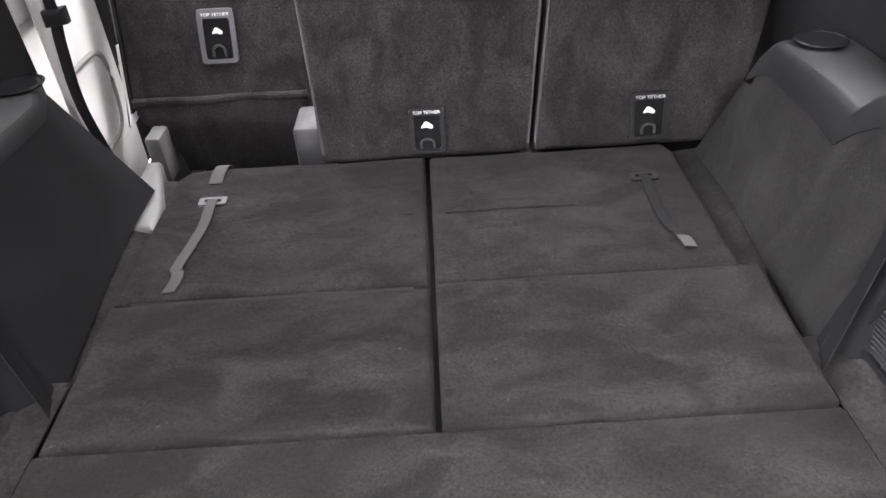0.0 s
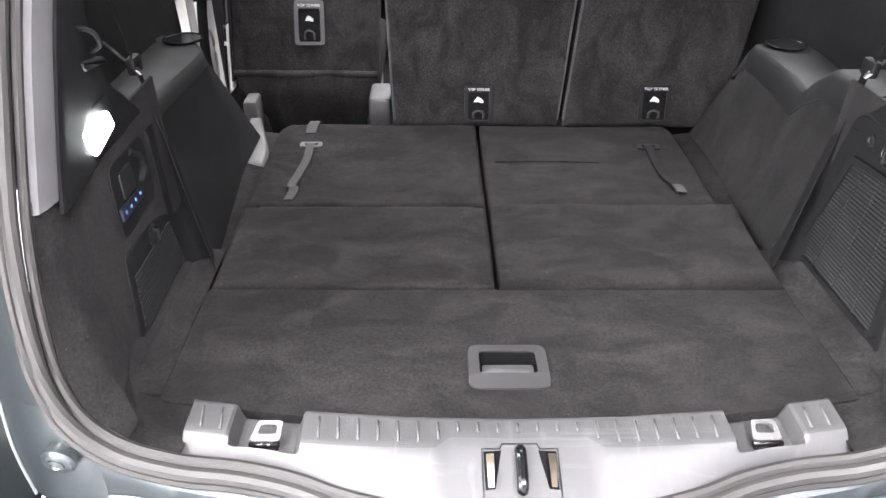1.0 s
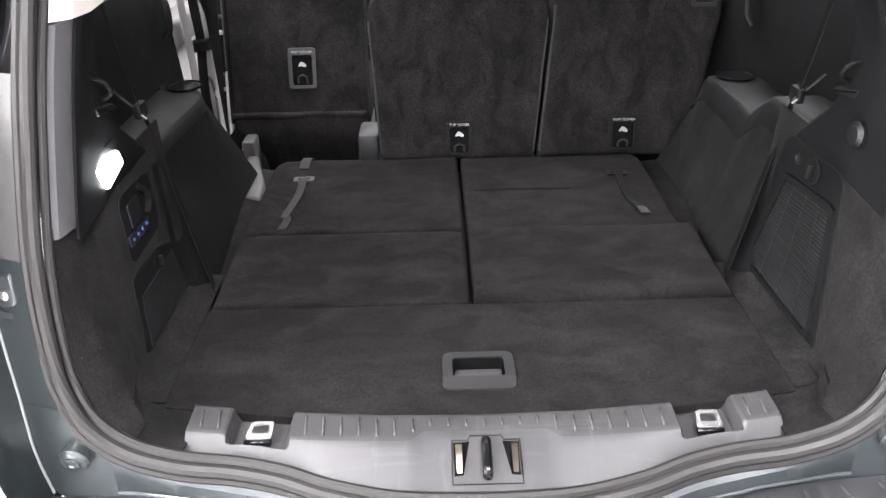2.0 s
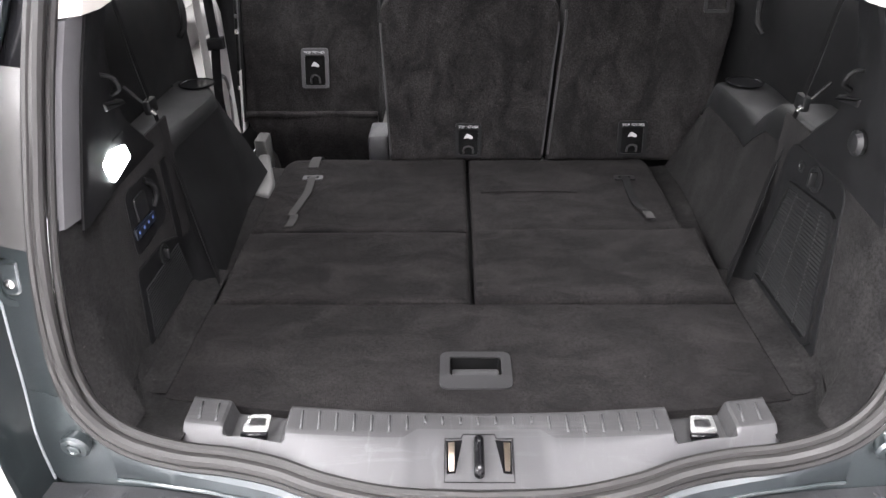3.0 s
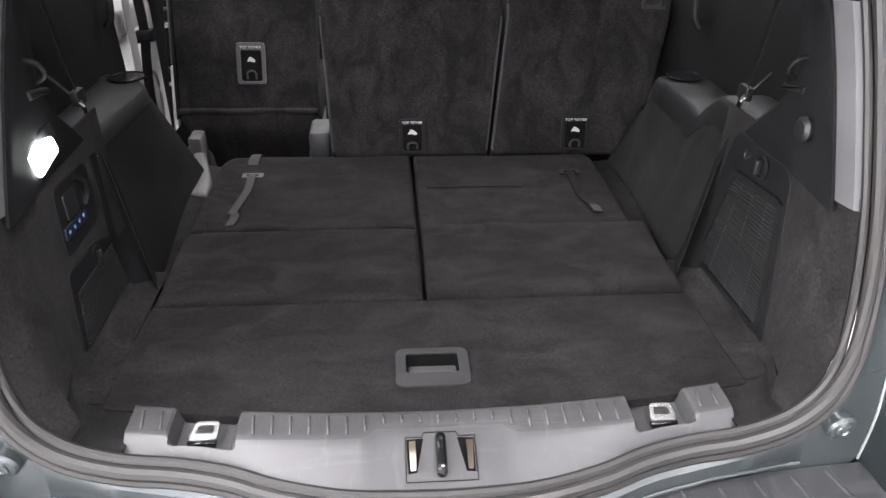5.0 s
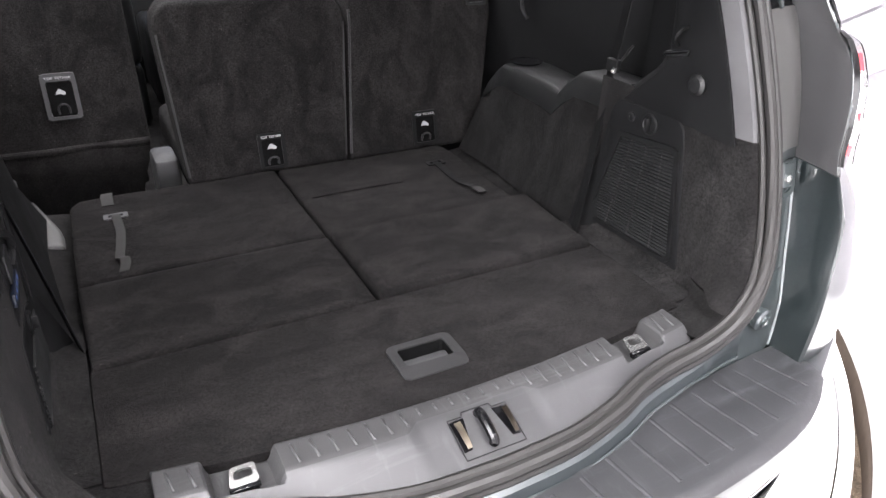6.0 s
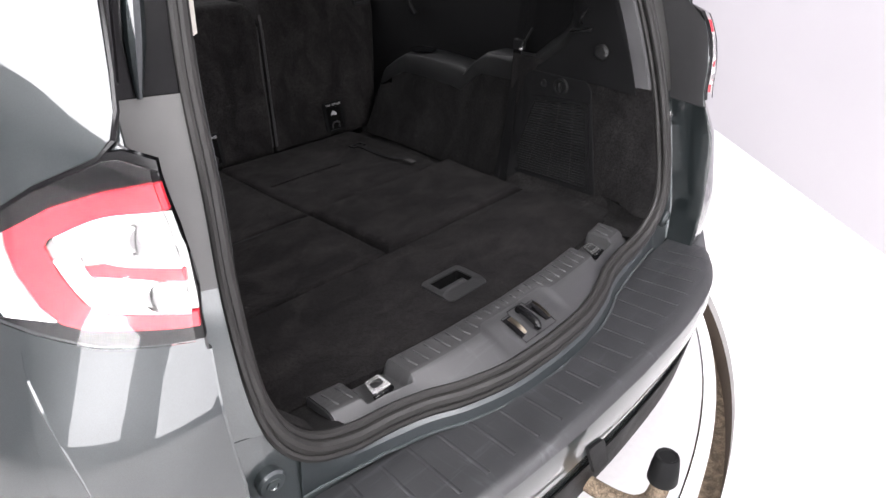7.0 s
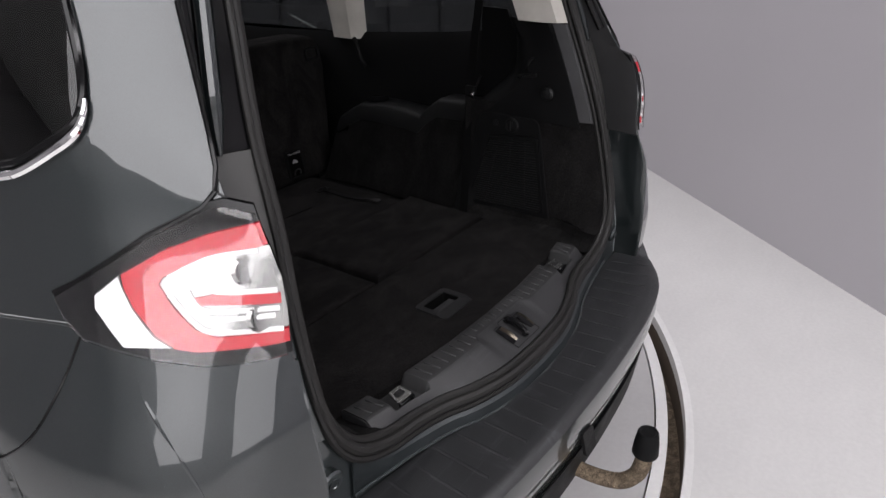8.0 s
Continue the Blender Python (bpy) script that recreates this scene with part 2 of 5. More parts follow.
def sheet_bm(rows, thick=0.0, bm=None, close=False):
    """A surface through rows of points, given thickness behind it."""
    own = bmesh.new()
    g = [[own.verts.new(p) for p in r] for r in rows]
    for a, b in zip(g, g[1:]):
        for i in range(len(a) - (0 if close else 1)):
            j = (i + 1) % len(a)
            own.faces.new((a[i], a[j], b[j], b[i]))
    if thick:
        thicken(own, thick)
    return merge(bm, own)


def tube_bm(points, radius, sides=8, closed=False, flat=1.0, up=(0, 0, 1), bm=None, radii=None):
    """Sweeps a round or flattened section along points."""
    own, pts, rings = bmesh.new(), [Vector(p) for p in points], []
    n = len(pts)
    for i, p in enumerate(pts):
        a = pts[i - 1] if (i or closed) else p
        b = pts[(i + 1) % n] if (i < n - 1 or closed) else p
        d = (b - a).normalized()
        s = d.cross(Vector(up))
        s = s.normalized() if s.length > 1e-6 else Vector((1, 0, 0))
        q = s.cross(d)
        r = radii[i] if radii else radius
        rings.append([own.verts.new(p + s * r * math.cos(2 * math.pi * k / sides) + q * r * flat * math.sin(2 * math.pi * k / sides)) for k in range(sides)])
    for i in range(n - (0 if closed else 1)):
        A, B = rings[i], rings[(i + 1) % n]
        for k in range(sides):
            own.faces.new((A[k], A[(k + 1) % sides], B[(k + 1) % sides], B[k]))
    if not closed:
        own.faces.new(rings[0])
        own.faces.new(list(reversed(rings[-1])))
    return merge(bm, own)


def smooth_curve(points, per=6, closed=False):
    """Catmull-Rom through the points."""
    pts, out = [Vector(p) for p in points], []
    n = len(pts)
    for i in range(n if closed else n - 1):
        p1, p2 = pts[i], pts[(i + 1) % n]
        p0 = pts[i - 1] if (i or closed) else p1
        p3 = pts[(i + 2) % n] if (i + 2 < n or closed) else p2
        for j in range(per):
            t = j / per
            out.append(0.5 * (2 * p1 + (p2 - p0) * t + (2 * p0 - 5 * p1 + 4 * p2 - p3) * t * t + (3 * p1 - p0 - 3 * p2 + p3) * t ** 3))
    if not closed:
        out.append(pts[-1])
    return out


def edge_steps(a, b, r, n):
    """Steps from a to b, finer within r of both ends."""
    k = [0.0, 0.07, 0.28, 0.6, 1.0]
    mid = [a + r + (b - a - 2 * r) * i / n for i in range(1, n)]
    return [a + r * q for q in k] + mid + [b - r * q for q in reversed(k)]


def cushion_bm(left, right, b0, b1, place, depth, r=0.008, wob=0.0015, cols=16, rows=14, seed=0.0):
    """A softly rounded slab between two side lines left(b) and right(b); place maps (a, b, drop behind the face)."""
    own, grid = bmesh.new(), []
    bs = [b0] + edge_steps(b0, b1, r, rows) + [b1]
    for i, b in enumerate(bs):
        l, h = left(b), right(b)
        cs = [l] + edge_steps(l, h, r, cols) + [h]
        line = []
        for j, a in enumerate(cs):
            e = max(0.0, min(b - b0, b1 - b, a - l, h - a, r))
            drop = r - math.sqrt(max(0.0, r * r - (r - e) ** 2))
            drop += wob * (math.sin(a * 17 + seed) * math.sin(b * 13 + 2 * seed) + 0.5 * math.sin(a * 41 + b * 29 + seed))
            if i in (0, len(bs) - 1) or j in (0, len(cs) - 1):
                drop = depth
            line.append(own.verts.new(place(a, b, drop)))
        grid.append(line)
    for p, q in zip(grid, grid[1:]):
        for k in range(len(p) - 1):
            own.faces.new((p[k], p[k + 1], q[k + 1], q[k]))
    bmesh.ops.holes_fill(own, edges=[e for e in own.edges if len(e.link_faces) == 1], sides=0)
    return own


def lathe_bm(profile, origin, axis, sides=24, bm=None):
    """Turns (radius, along) pairs round an axis."""
    own, z = bmesh.new(), Vector(axis).normalized()
    x = z.orthogonal().normalized()
    y, rings = z.cross(x), []
    for r, h in profile:
        rings.append([own.verts.new(Vector(origin) + z * h + (x * math.cos(2 * math.pi * k / sides) + y * math.sin(2 * math.pi * k / sides)) * max(r, 1e-5)) for k in range(sides)])
    for A, B in zip(rings, rings[1:]):
        for k in range(sides):
            own.faces.new((A[k], A[(k + 1) % sides], B[(k + 1) % sides], B[k]))
    own.faces.new(rings[0])
    own.faces.new(list(reversed(rings[-1])))
    return merge(bm, own)


def lerp(x, xs, ys):
    return float(np.interp(x, xs, ys))


F = 0.62  # height of the load floor


# ---- studio: floor, turntable, walls, ceiling ----
CENTRE = Vector((0.0, 1.46, 0.0))
WALL_FOOT, WALL_WAY, WALL_FACE = Vector((2.47, -0.385, 0)), Vector((0.66, 0.751, 0)), Vector((-0.751, 0.66, 0))


def circle(r, z, n=160):
    return [CENTRE + Vector((r * math.cos(2 * math.pi * k / n), r * math.sin(2 * math.pi * k / n), z)) for k in range(n)]


def square(r, z, n=160):
    out = []
    for k in range(n):
        a = 2 * math.pi * k / n
        c, s = math.cos(a), math.sin(a)
        q = r / max(abs(c), abs(s))
        out.append(CENTRE + Vector((q * c, q * s, z)))
    return out


single("ground", sheet_bm([square(60, 0), square(9, 0), circle(4, 0), circle(2.232, 0)], close=True), FLOOR, "light grey painted concrete studio floor", "floor", kind="structure", smooth=False)
turntable = thing("turntable", "round grey car turntable with white painted edge", "turntable", CENTRE)
part("disc", sheet_bm([circle(0.001, -0.002), circle(1.2, -0.002), circle(2.125, -0.002), circle(2.125, -0.04)], close=True), DISC, turntable, "grey painted disc", smooth=False)
part("rim", sheet_bm([circle(2.13, -0.01), circle(2.13, 0.002), circle(2.163, 0.002), circle(2.166, -0.002), circle(2.166, -0.14)], close=True), RIM, turntable, "white painted rim", smooth=False)
part("outer_ring", sheet_bm([circle(2.219, -0.035), circle(2.219, 0.004), circle(2.243, 0.004), circle(2.245, -0.01)], close=True), RIM, turntable, "white painted outer ring", smooth=False)
part("pit_wall", sheet_bm([circle(2.2195, -0.035), circle(2.222, -0.15)], close=True), PIT, turntable, "bare brown pit wall", smooth=False)
part("pit_floor", sheet_bm([circle(2.12, -0.14), circle(2.24, -0.14)], close=True), DIRT, turntable, "dusty pit floor", smooth=False)


def wall(name, foot, way, face, a, b, height, material, label):
    def put(u, v, d):
        return foot + way * u + Vector((0, 0, v)) - face * d
    return single(name, prism_bm([(a, 0), (b, 0), (b, height), (a, height)], put, 0.12), material, label, "wall", kind="structure", smooth=False)


CORNER = 2.36
wall("wall_east", WALL_FOOT, WALL_WAY, WALL_FACE, -7.0, CORNER + 0.1, 3.6, WALL, "plain matt grey painted studio wall")
CORNER_FOOT = WALL_FOOT + WALL_WAY * CORNER
wall("wall_north", CORNER_FOOT, WALL_FACE, -WALL_WAY, -0.1, 7.5, 3.6, HEX, "grey studio wall behind hexagon panels")
FAR = WALL_FOOT + WALL_FACE * 7.4
wall("wall_west", FAR, WALL_WAY, -WALL_FACE, -7.0, CORNER + 0.1, 3.6, WALL_DARK, "dark grey painted studio wall")
wall("wall_south", WALL_FOOT - WALL_WAY * 6.9, WALL_FACE, WALL_WAY, -0.1, 7.5, 3.6, CEIL, "white painted studio wall")
single("ceiling", prism_bm([(-7, -0.1), (CORNER + 0.1, -0.1), (CORNER + 0.1, 7.5), (-7, 7.5)], lambda u, v, d: WALL_FOOT + WALL_WAY * u + WALL_FACE * v + Vector((0, 0, 3.6 + d)), 0.1), CEIL, "white painted studio ceiling", "ceiling", kind="structure", smooth=False)

# hexagon panels on the far wall, with a white plinth below
hexwall = thing("hexagon_panelling", "grey hexagonal wall panels with thin light strips", "wall panel", CORNER_FOOT)


def on_hex(u, v, d):
    return CORNER_FOOT + WALL_FACE * u + Vector((0, 0, v)) - WALL_WAY * d


HR = 0.22
hex_mesh = finish(prism_bm([((HR - 0.01) * math.sin(math.pi / 3 * k), (HR - 0.01) * math.cos(math.pi / 3 * k)) for k in range(6)], lambda a, b, d: (WALL_FACE * a + Vector((0, 0, b)) - WALL_WAY * d), 0.03, 0.008, 1), "panel", HEX, False)
for row in range(7):
    for col in range(13):
        u, v = 0.25 + col * HR * math.sqrt(3) + (row % 2) * HR * math.sqrt(3) / 2, 0.46 + row * HR * 1.5
        if u < 4.9 and v < 2.6:
            ob = part("panel", hex_mesh, HEX, hexwall)
            ob.location = CORNER_FOOT + WALL_FACE * u + Vector((0, 0, v)) - WALL_WAY * 0.005
for u, v, a, k in ((2.0, 0.78, 30, 1), (2.72, 0.78, 30, 1), (1.24, 1.11, -30, 1), (3.2, 1.44, 30, 1), (0.5, 0.8, 30, 1), (2.4, 1.3, 90, 1), (2.9, 1.1, 90, 1)):
    c, s = math.cos(radians(a)), math.sin(radians(a))
    part("light_strip", prism_bm([(-0.1, -0.006), (0.1, -0.006), (0.1, 0.006), (-0.1, 0.006)], lambda p, q, d, u=u, v=v, c=c, s=s: on_hex(u + p * c - q * s, v + p * s + q * c, 0.036 + d), 0.006), STRIP, hexwall, "thin white light strip", smooth=False)
part("plinth", prism_bm([(0.0, 0), (7, 0), (7, 0.2), (0.0, 0.2)], on_hex, 0.08, 0.01), RIM, hexwall, "white painted plinth")

# ---- the car's outer body ----
ZK = [-0.2, 0.15, 0.30, 0.45, 0.55, 0.60, 0.66, 0.73, 0.78, 0.83, 0.87, 0.92, 0.95, 1.05, 1.2, 1.4, 1.6, 1.75]
WK = [0.86, 0.88, 0.92, 0.93, 0.93, 0.932, 0.935, 0.936, 0.935, 0.930, 0.922, 0.911, 0.905, 0.885, 0.85, 0.79, 0.71, 0.60]
YK = [-0.40, -0.40, -0.41, -0.42, -0.432, -0.436, -0.437, -0.434, -0.429, -0.422, -0.408, -0.388, -0.374, -0.338, -0.285, -0.21, -0.08, 0.10]
BY = 0.45
# the tail lamp stands proud of the tapering corner
BULGE_Z = [0.915, 0.943, 0.985, 1.026, 1.064, 1.095, 1.13, 1.19, 1.26]
BULGE_X = [0.0, 0.005, 0.012, 0.018, 0.025, 0.030, 0.028, 0.014, 0.0]
BULGE_Y = [0.0, 0.007, 0.023, 0.034, 0.040, 0.040, 0.035, 0.016, 0.0]


def eased(z, ys):
    """The section's value at a height, rounded off except along the crease at 0.83."""
    d = 0.03 * min(1.0, abs(z - 0.83) / 0.03)
    return sum(lerp(z + k * d, ZK, ys) for k in (-1.0, -0.5, 0.0, 0.5, 1.0)) / 5


def body(u, z, off=0.0, side=1):
    """The car's skin: u from the rear edge round the corner (1) and along the side; off outwards."""
    w, y = eased(z, WK) + off, eased(z, YK) - off
    AX, PW, KY = lerp(z, [0.55, 0.72, 0.92], [0.280, 0.284, 0.261]), lerp(z, [0.66, 0.92], [3.0, 2.2]), lerp(z, [0.66, 0.92], [0.1, 0.38])
    if u < 0:
        p = (w - AX + u, y + KY * u)
    elif u <= 1:
        dx = AX * math.sin(u * math.pi / 2) ** (2 / PW)
        p = (w - AX + dx, y + KY * dx + BY - BY * max(math.cos(u * math.pi / 2), 0) ** (2 / PW))
    else:
        yy = y + BY + KY * AX + (u - 1)
        p = (w * (1 - 0.22 * max(0.0, (yy - 2.9) / 1.2) ** 2), yy)
    k = max(0.0, 1.0 - max(u, 0.0) / 0.3) ** 2
    return Vector((side * (p[0] + k * lerp(z, BULGE_Z, BULGE_X)), p[1] - k * lerp(z, BULGE_Z, BULGE_Y), z))


def edge_u(z):
    """Where the skin ends beside the tailgate opening."""
    return lerp(z, [0.55, 0.667, 0.738, 0.81, 0.856, 0.921, 1.0, 1.102, 1.130, 1.156, 1.191, 1.257, 1.34, 1.6], [0.0, 0.0, 0.0, 0.0, 0.0, -0.004, -0.006, 0.015, 0.101, 0.09, 0.093, 0.108, 0.128, 0.188])



car = thing("car", "dark grey-green estate car with its tailgate open on a turntable", "car", (0, 1.4, 0))
WINDOW_U = [0.355, 0.385, 0.438, 0.505, 0.556, 0.7, 0.9, 1.36, 2.0, 4.0]
WINDOW_Z = [1.227, 1.205, 1.183, 1.159, 1.151, 1.135, 1.104, 1.052, 1.03, 1.01]
AXLE, ARCH = 0.40, 0.37


def low_edge(y):
    for axle in (AXLE, AXLE + 2.85):
        if abs(y - axle) < ARCH:
            return max(0.24, 0.33 + math.sqrt(ARCH * ARCH - (y - axle) ** 2))
    return 0.24


APERTURE = smooth_curve([(0.30, 0.06, 1.67), (0.43, -0.06, 1.57), (0.49, -0.165, 1.38), (0.535, -0.238, 1.17), (0.553, -0.287, 1.03), (0.567, -0.322, 0.90), (0.568, -0.350, 0.78), (0.553, -0.367, 0.70), (0.510, -0.374, 0.645), (0.44, -0.378, 0.617), (0.36, -0.381, 0.606), (0.29, -0.394, 0.600), (0.22, -0.417, 0.594), (0.12, -0.438, 0.590), (0.0, -0.444, 0.589)], 6)
FULL = APERTURE + [Vector((-p.x, p.y, p.z)) for p in reversed(APERTURE[:-1])]


def loop_offset(points, out, back):
    """The opening's line moved outwards in its plane and backwards."""
    moved, n = [], len(points)
    normal = Vector((0, -0.96, 0.27))
    for i, p in enumerate(points):
        d = (points[min(i + 1, n - 1)] - points[max(i - 1, 0)]).normalized()
        k = lerp(p.z, [0.64, 0.76], [1.0, 0.7])
        moved.append(p + d.cross(normal).normalized() * -(out * k + 0.023 * (1 - k)) + normal * (back + out * (1 - k) * 1.2))
    return moved


def z_at(points, z):
    """The point of a line from top to bottom at the height z."""
    for a, b in zip(points, points[1:]):
        if b.z <= z <= a.z:
            return a.lerp(b, (a.z - z) / max(a.z - b.z, 1e-6))
    return points[-1]


LEFTSIDE, RIGHTSIDE = -1, 1


def jamb_line(z, side=1):
    """The fold between the jamb's shelf and its flank."""
    x = lerp(z, [0.54, 0.60, 0.72, 0.91, 1.0, 1.12, 1.3, 1.6], [0.644, 0.650, 0.652, 0.662, 0.668, 0.664, 0.600, 0.500])
    y = lerp(z, [0.54, 0.645, 0.70, 0.78, 0.90, 1.03, 1.17, 1.38, 1.6], [-0.362, -0.356, -0.345, -0.328, -0.300, -0.265, -0.216, -0.150, -0.045])
    return Vector((side * x, y, z))


for side in (LEFTSIDE, RIGHTSIDE):
    zs = [0.542 + (1.6 - 0.542) * k / 40 for k in range(41)]
    part("quarter_panel", sheet_bm([[body(edge_u(z) + (0.355 - edge_u(z)) * k / 30, z, 0, side) for k in range(31)] for z in zs], 0.004), PAINT, car, "dark grey-green metallic rear quarter panel")
    us = [0.355 + (1.25 - 0.355) * k / 28 for k in range(29)] + [1.25 + (4.55 - 1.25) * k / 40 for k in range(1, 41)]
    rows = []
    for k in range(21):
        row = []
        for u in us:
            z0 = 0.555 if u < 0.75 else max(0.3, low_edge(body(u, 0.7).y))
            z1 = lerp(u, WINDOW_U, WINDOW_Z)
            row.append(body(u, z0 + (z1 - z0) * k / 20, 0, side))
        rows.append(row)
    part("body_side", sheet_bm(rows, 0.004), PAINT, car, "dark grey-green metallic body side")
    zs = [0 + k / 12 for k in range(13)]
    window = part("side_window", sheet_bm([[body(u, lerp(u, WINDOW_U, WINDOW_Z) + (1.58 - lerp(u, WINDOW_U, WINDOW_Z)) * k, -0.012, side) for u in us[:-8]] for k in zs], 0.004), TINT, car, "dark tinted side window glass")
    window.visible_shadow = False
    rim = smooth_curve([body(u, z, 0.003, side) for u, z in ((0.41, 1.56), (0.382, 1.42), (0.362, 1.33), (0.353, 1.281), (0.353, 1.25), (0.362, 1.224), (0.388, 1.204), (0.438, 1.186), (0.505, 1.165), (0.556, 1.157), (0.7, 1.140), (0.9, 1.109), (1.36, 1.057), (2.0, 1.035), (3.0, 1.02))], 6)
    part("window_trim", tube_bm(rim, 0.006, 8), GLOSS_BLACK, window, "black window surround")
    bright = smooth_curve([body(u, z, 0.006, side) for u, z in ((0.3505, 1.236), (0.358, 1.217), (0.383, 1.196), (0.436, 1.176), (0.505, 1.154), (0.556, 1.146), (0.7, 1.130), (0.9, 1.099), (1.36, 1.047), (2.0, 1.025), (3.2, 1.01))], 6)
    part("chrome_strip", tube_bm(bright, 0.0055, 8, radii=[0.003 + 0.0035 * min(1.0, i / 14) for i in range(len(bright))]), CHROME, window, "bright chrome window strip")
    for u in (1.55, 2.6):
        part("door_pillar", sheet_bm([[body(u + d, z, 0.001, side) for d in (-0.05, 0.0, 0.05)] for z in (1.14, 1.3, 1.45, 1.6)], 0.01), GLOSS_BLACK, window, "gloss black door pillar")
    # jamb: a deep flank in from the skin's edge, then a shelf to the weatherstrip
    flank, zs = [], [0.545 + (1.58 - 0.545) * k / 46 for k in range(47)]
    for z in zs:
        e, c = body(edge_u(z), z, 0, side), jamb_line(z, side)
        flank.append([e, e.lerp(c, 0.06) + Vector((-side * 0.003, 0, 0)), e.lerp(c, 0.5), e.lerp(c, 0.94), c])
    part("jamb_edge", sheet_bm([r for r, z in zip(flank, zs) if z < 0.917], 0.003), PAINT, car, "glossy painted flank beside the boot opening")
    part("lamp_side", sheet_bm([r for r, z in zip(flank, zs) if z > 0.90], 0.003), LAMPSIDE, car, "dark grey plastic inner side of the lamp")
    part("jamb_lip", tube_bm([jamb_line(0.552 + 0.35 * k / 20, side) + Vector((-side * 0.003, -0.003, 0)) for k in range(21)], 0.0024, 8), EDGE_GLINT, car, "folded paint edge of the jamb, glint painted in")
    low, high, channel, ridge = [], [], [], []
    for g in loop_offset(APERTURE, 0.016, 0.0):
        if 0.70 < g.z < 1.58:
            c, g = jamb_line(g.z, side), Vector((g.x * side, g.y + 0.004, g.z))
            row = [c, c.lerp(g, 0.3) + Vector((0, 0.003, 0)), c.lerp(g, 0.7) + Vector((0, 0.003, 0)), g]
            if g.z < 0.935:
                low.append(row)
            if 0.905 < g.z < 1.165:
                high.append(row)
            if g.z > 1.135:
                channel.append([p + Vector((0, 0.001, 0)) for p in row])
                ridge.append(c.lerp(g, 0.5) + Vector((0, -0.006, 0)))
    part("jamb", sheet_bm(low, 0.003), JAMB, car, "painted tailgate jamb")
    part("upper_jamb", sheet_bm([[p + Vector((0, -0.003, 0)) for p in r] for r in high], 0.003), JAMBGREY, car, "grey plastic upper jamb")
    part("jamb_channel", sheet_bm(channel, 0.003), GLOSS_BLACK, car, "gloss black channel beside the weatherstrip")
    part("jamb_ridge", tube_bm(ridge, 0.010, 10, radii=[0.012] * (len(ridge) - 2) + [0.008, 0.003]), PAINT, car, "rounded painted ridge in the channel")
    part("jamb_rail", tube_bm([r[0].lerp(r[4], 0.35) + Vector((-side * 0.004, 0, 0)) for r, z in zip(flank, zs) if z > 1.16], 0.010, 10), GLOSS_BLACK, car, "gloss black rail in the jamb")
    # bump stop and bolt in the jamb
    def on_jamb(a, b, d, s=side):
        return (s * (0.630 + a), -0.306 - d + 0.235 * b, 0.880 + b)
    cup_o = rounded([(-0.026, 0.026, 0.002), (0.026, 0.026, 0.002), (0.026, -0.040, 0.026), (-0.026, -0.040, 0.026)], 0.02, 7)
    cup_i = rounded([(-0.018, 0.026, 0.002), (0.018, 0.026, 0.002), (0.018, -0.031, 0.018), (-0.018, -0.031, 0.018)], 0.02, 7)
    stop = part("bump_stop", ring_bm(cup_o, cup_i, on_jamb, 0.006), JAMB, car, "painted U-shaped bump stop pocket")
    part("stop_tab", prism_bm(rounded([(-0.014, 0.026, 0.002), (0.014, 0.026, 0.002), (0.014, -0.022, 0.012), (-0.014, -0.022, 0.012)], 0.012, 6), on_jamb, 0.012, 0.004), JAMB, stop, "raised painted tab")
    # flat dark fill that paints the shade inside the pocket
    part("stop_shadow", prism_bm(cup_i, on_jamb, 0.0015), RUBBER, stop, "dark fill round the tab, standing in for shade", smooth=False)
    part("bolt", lathe_bm([(0.007, 0.0), (0.007, 0.003), (0.003, 0.005)], on_jamb(0, -0.004, 0.012), (0, -1, 0.2), 10), STEEL, stop, "bright bolt")
    aim, seat_at = Vector((side * 0.10, -1, -0.12)).normalized(), Vector((side * 0.582, -0.362, 0.634))
    post = part("buffer_post", lathe_bm([(0.019, -0.014), (0.0195, 0.004), (0.022, 0.010), (0.0225, 0.016), (0.019, 0.020), (0.012, 0.021)], seat_at, aim, 24), JAMB, car, "round painted tailgate buffer post")
    part("buffer", lathe_bm([(0.0115, 0.0), (0.0115, 0.003), (0.007, 0.0035), (0.006, 0.0015)], seat_at + aim * 0.0205, aim, 18), JAMB, post, "painted buffer face")
    # painted gusset from the weatherstrip's lower corner to the bumper
    foot, rows = [p for p in loop_offset(APERTURE, 0.012, 0.0) if p.z < 0.72 and p.x > 0.42], []
    ends = [jamb_line(0.712), jamb_line(0.64), jamb_line(0.59), Vector((0.636, -0.366, 0.556)), Vector((0.612, -0.370, 0.543)), Vector((0.54, -0.376, 0.541)), Vector((0.43, -0.386, 0.543))]
    ends = smooth_curve(ends, 8)
    for k, g in enumerate(foot):
        q = ends[round(k * (len(ends) - 1) / (len(foot) - 1))]
        rows.append([Vector((side * v.x, v.y, v.z)) for v in (g + Vector((0, 0.008, 0)), g.lerp(q, 0.35) + Vector((0, 0.003, 0)), g.lerp(q, 0.7) + Vector((0, 0.002, 0)), q)])
    part("gusset", sheet_bm(rows, 0.003), JAMB, car, "painted lower jamb corner")

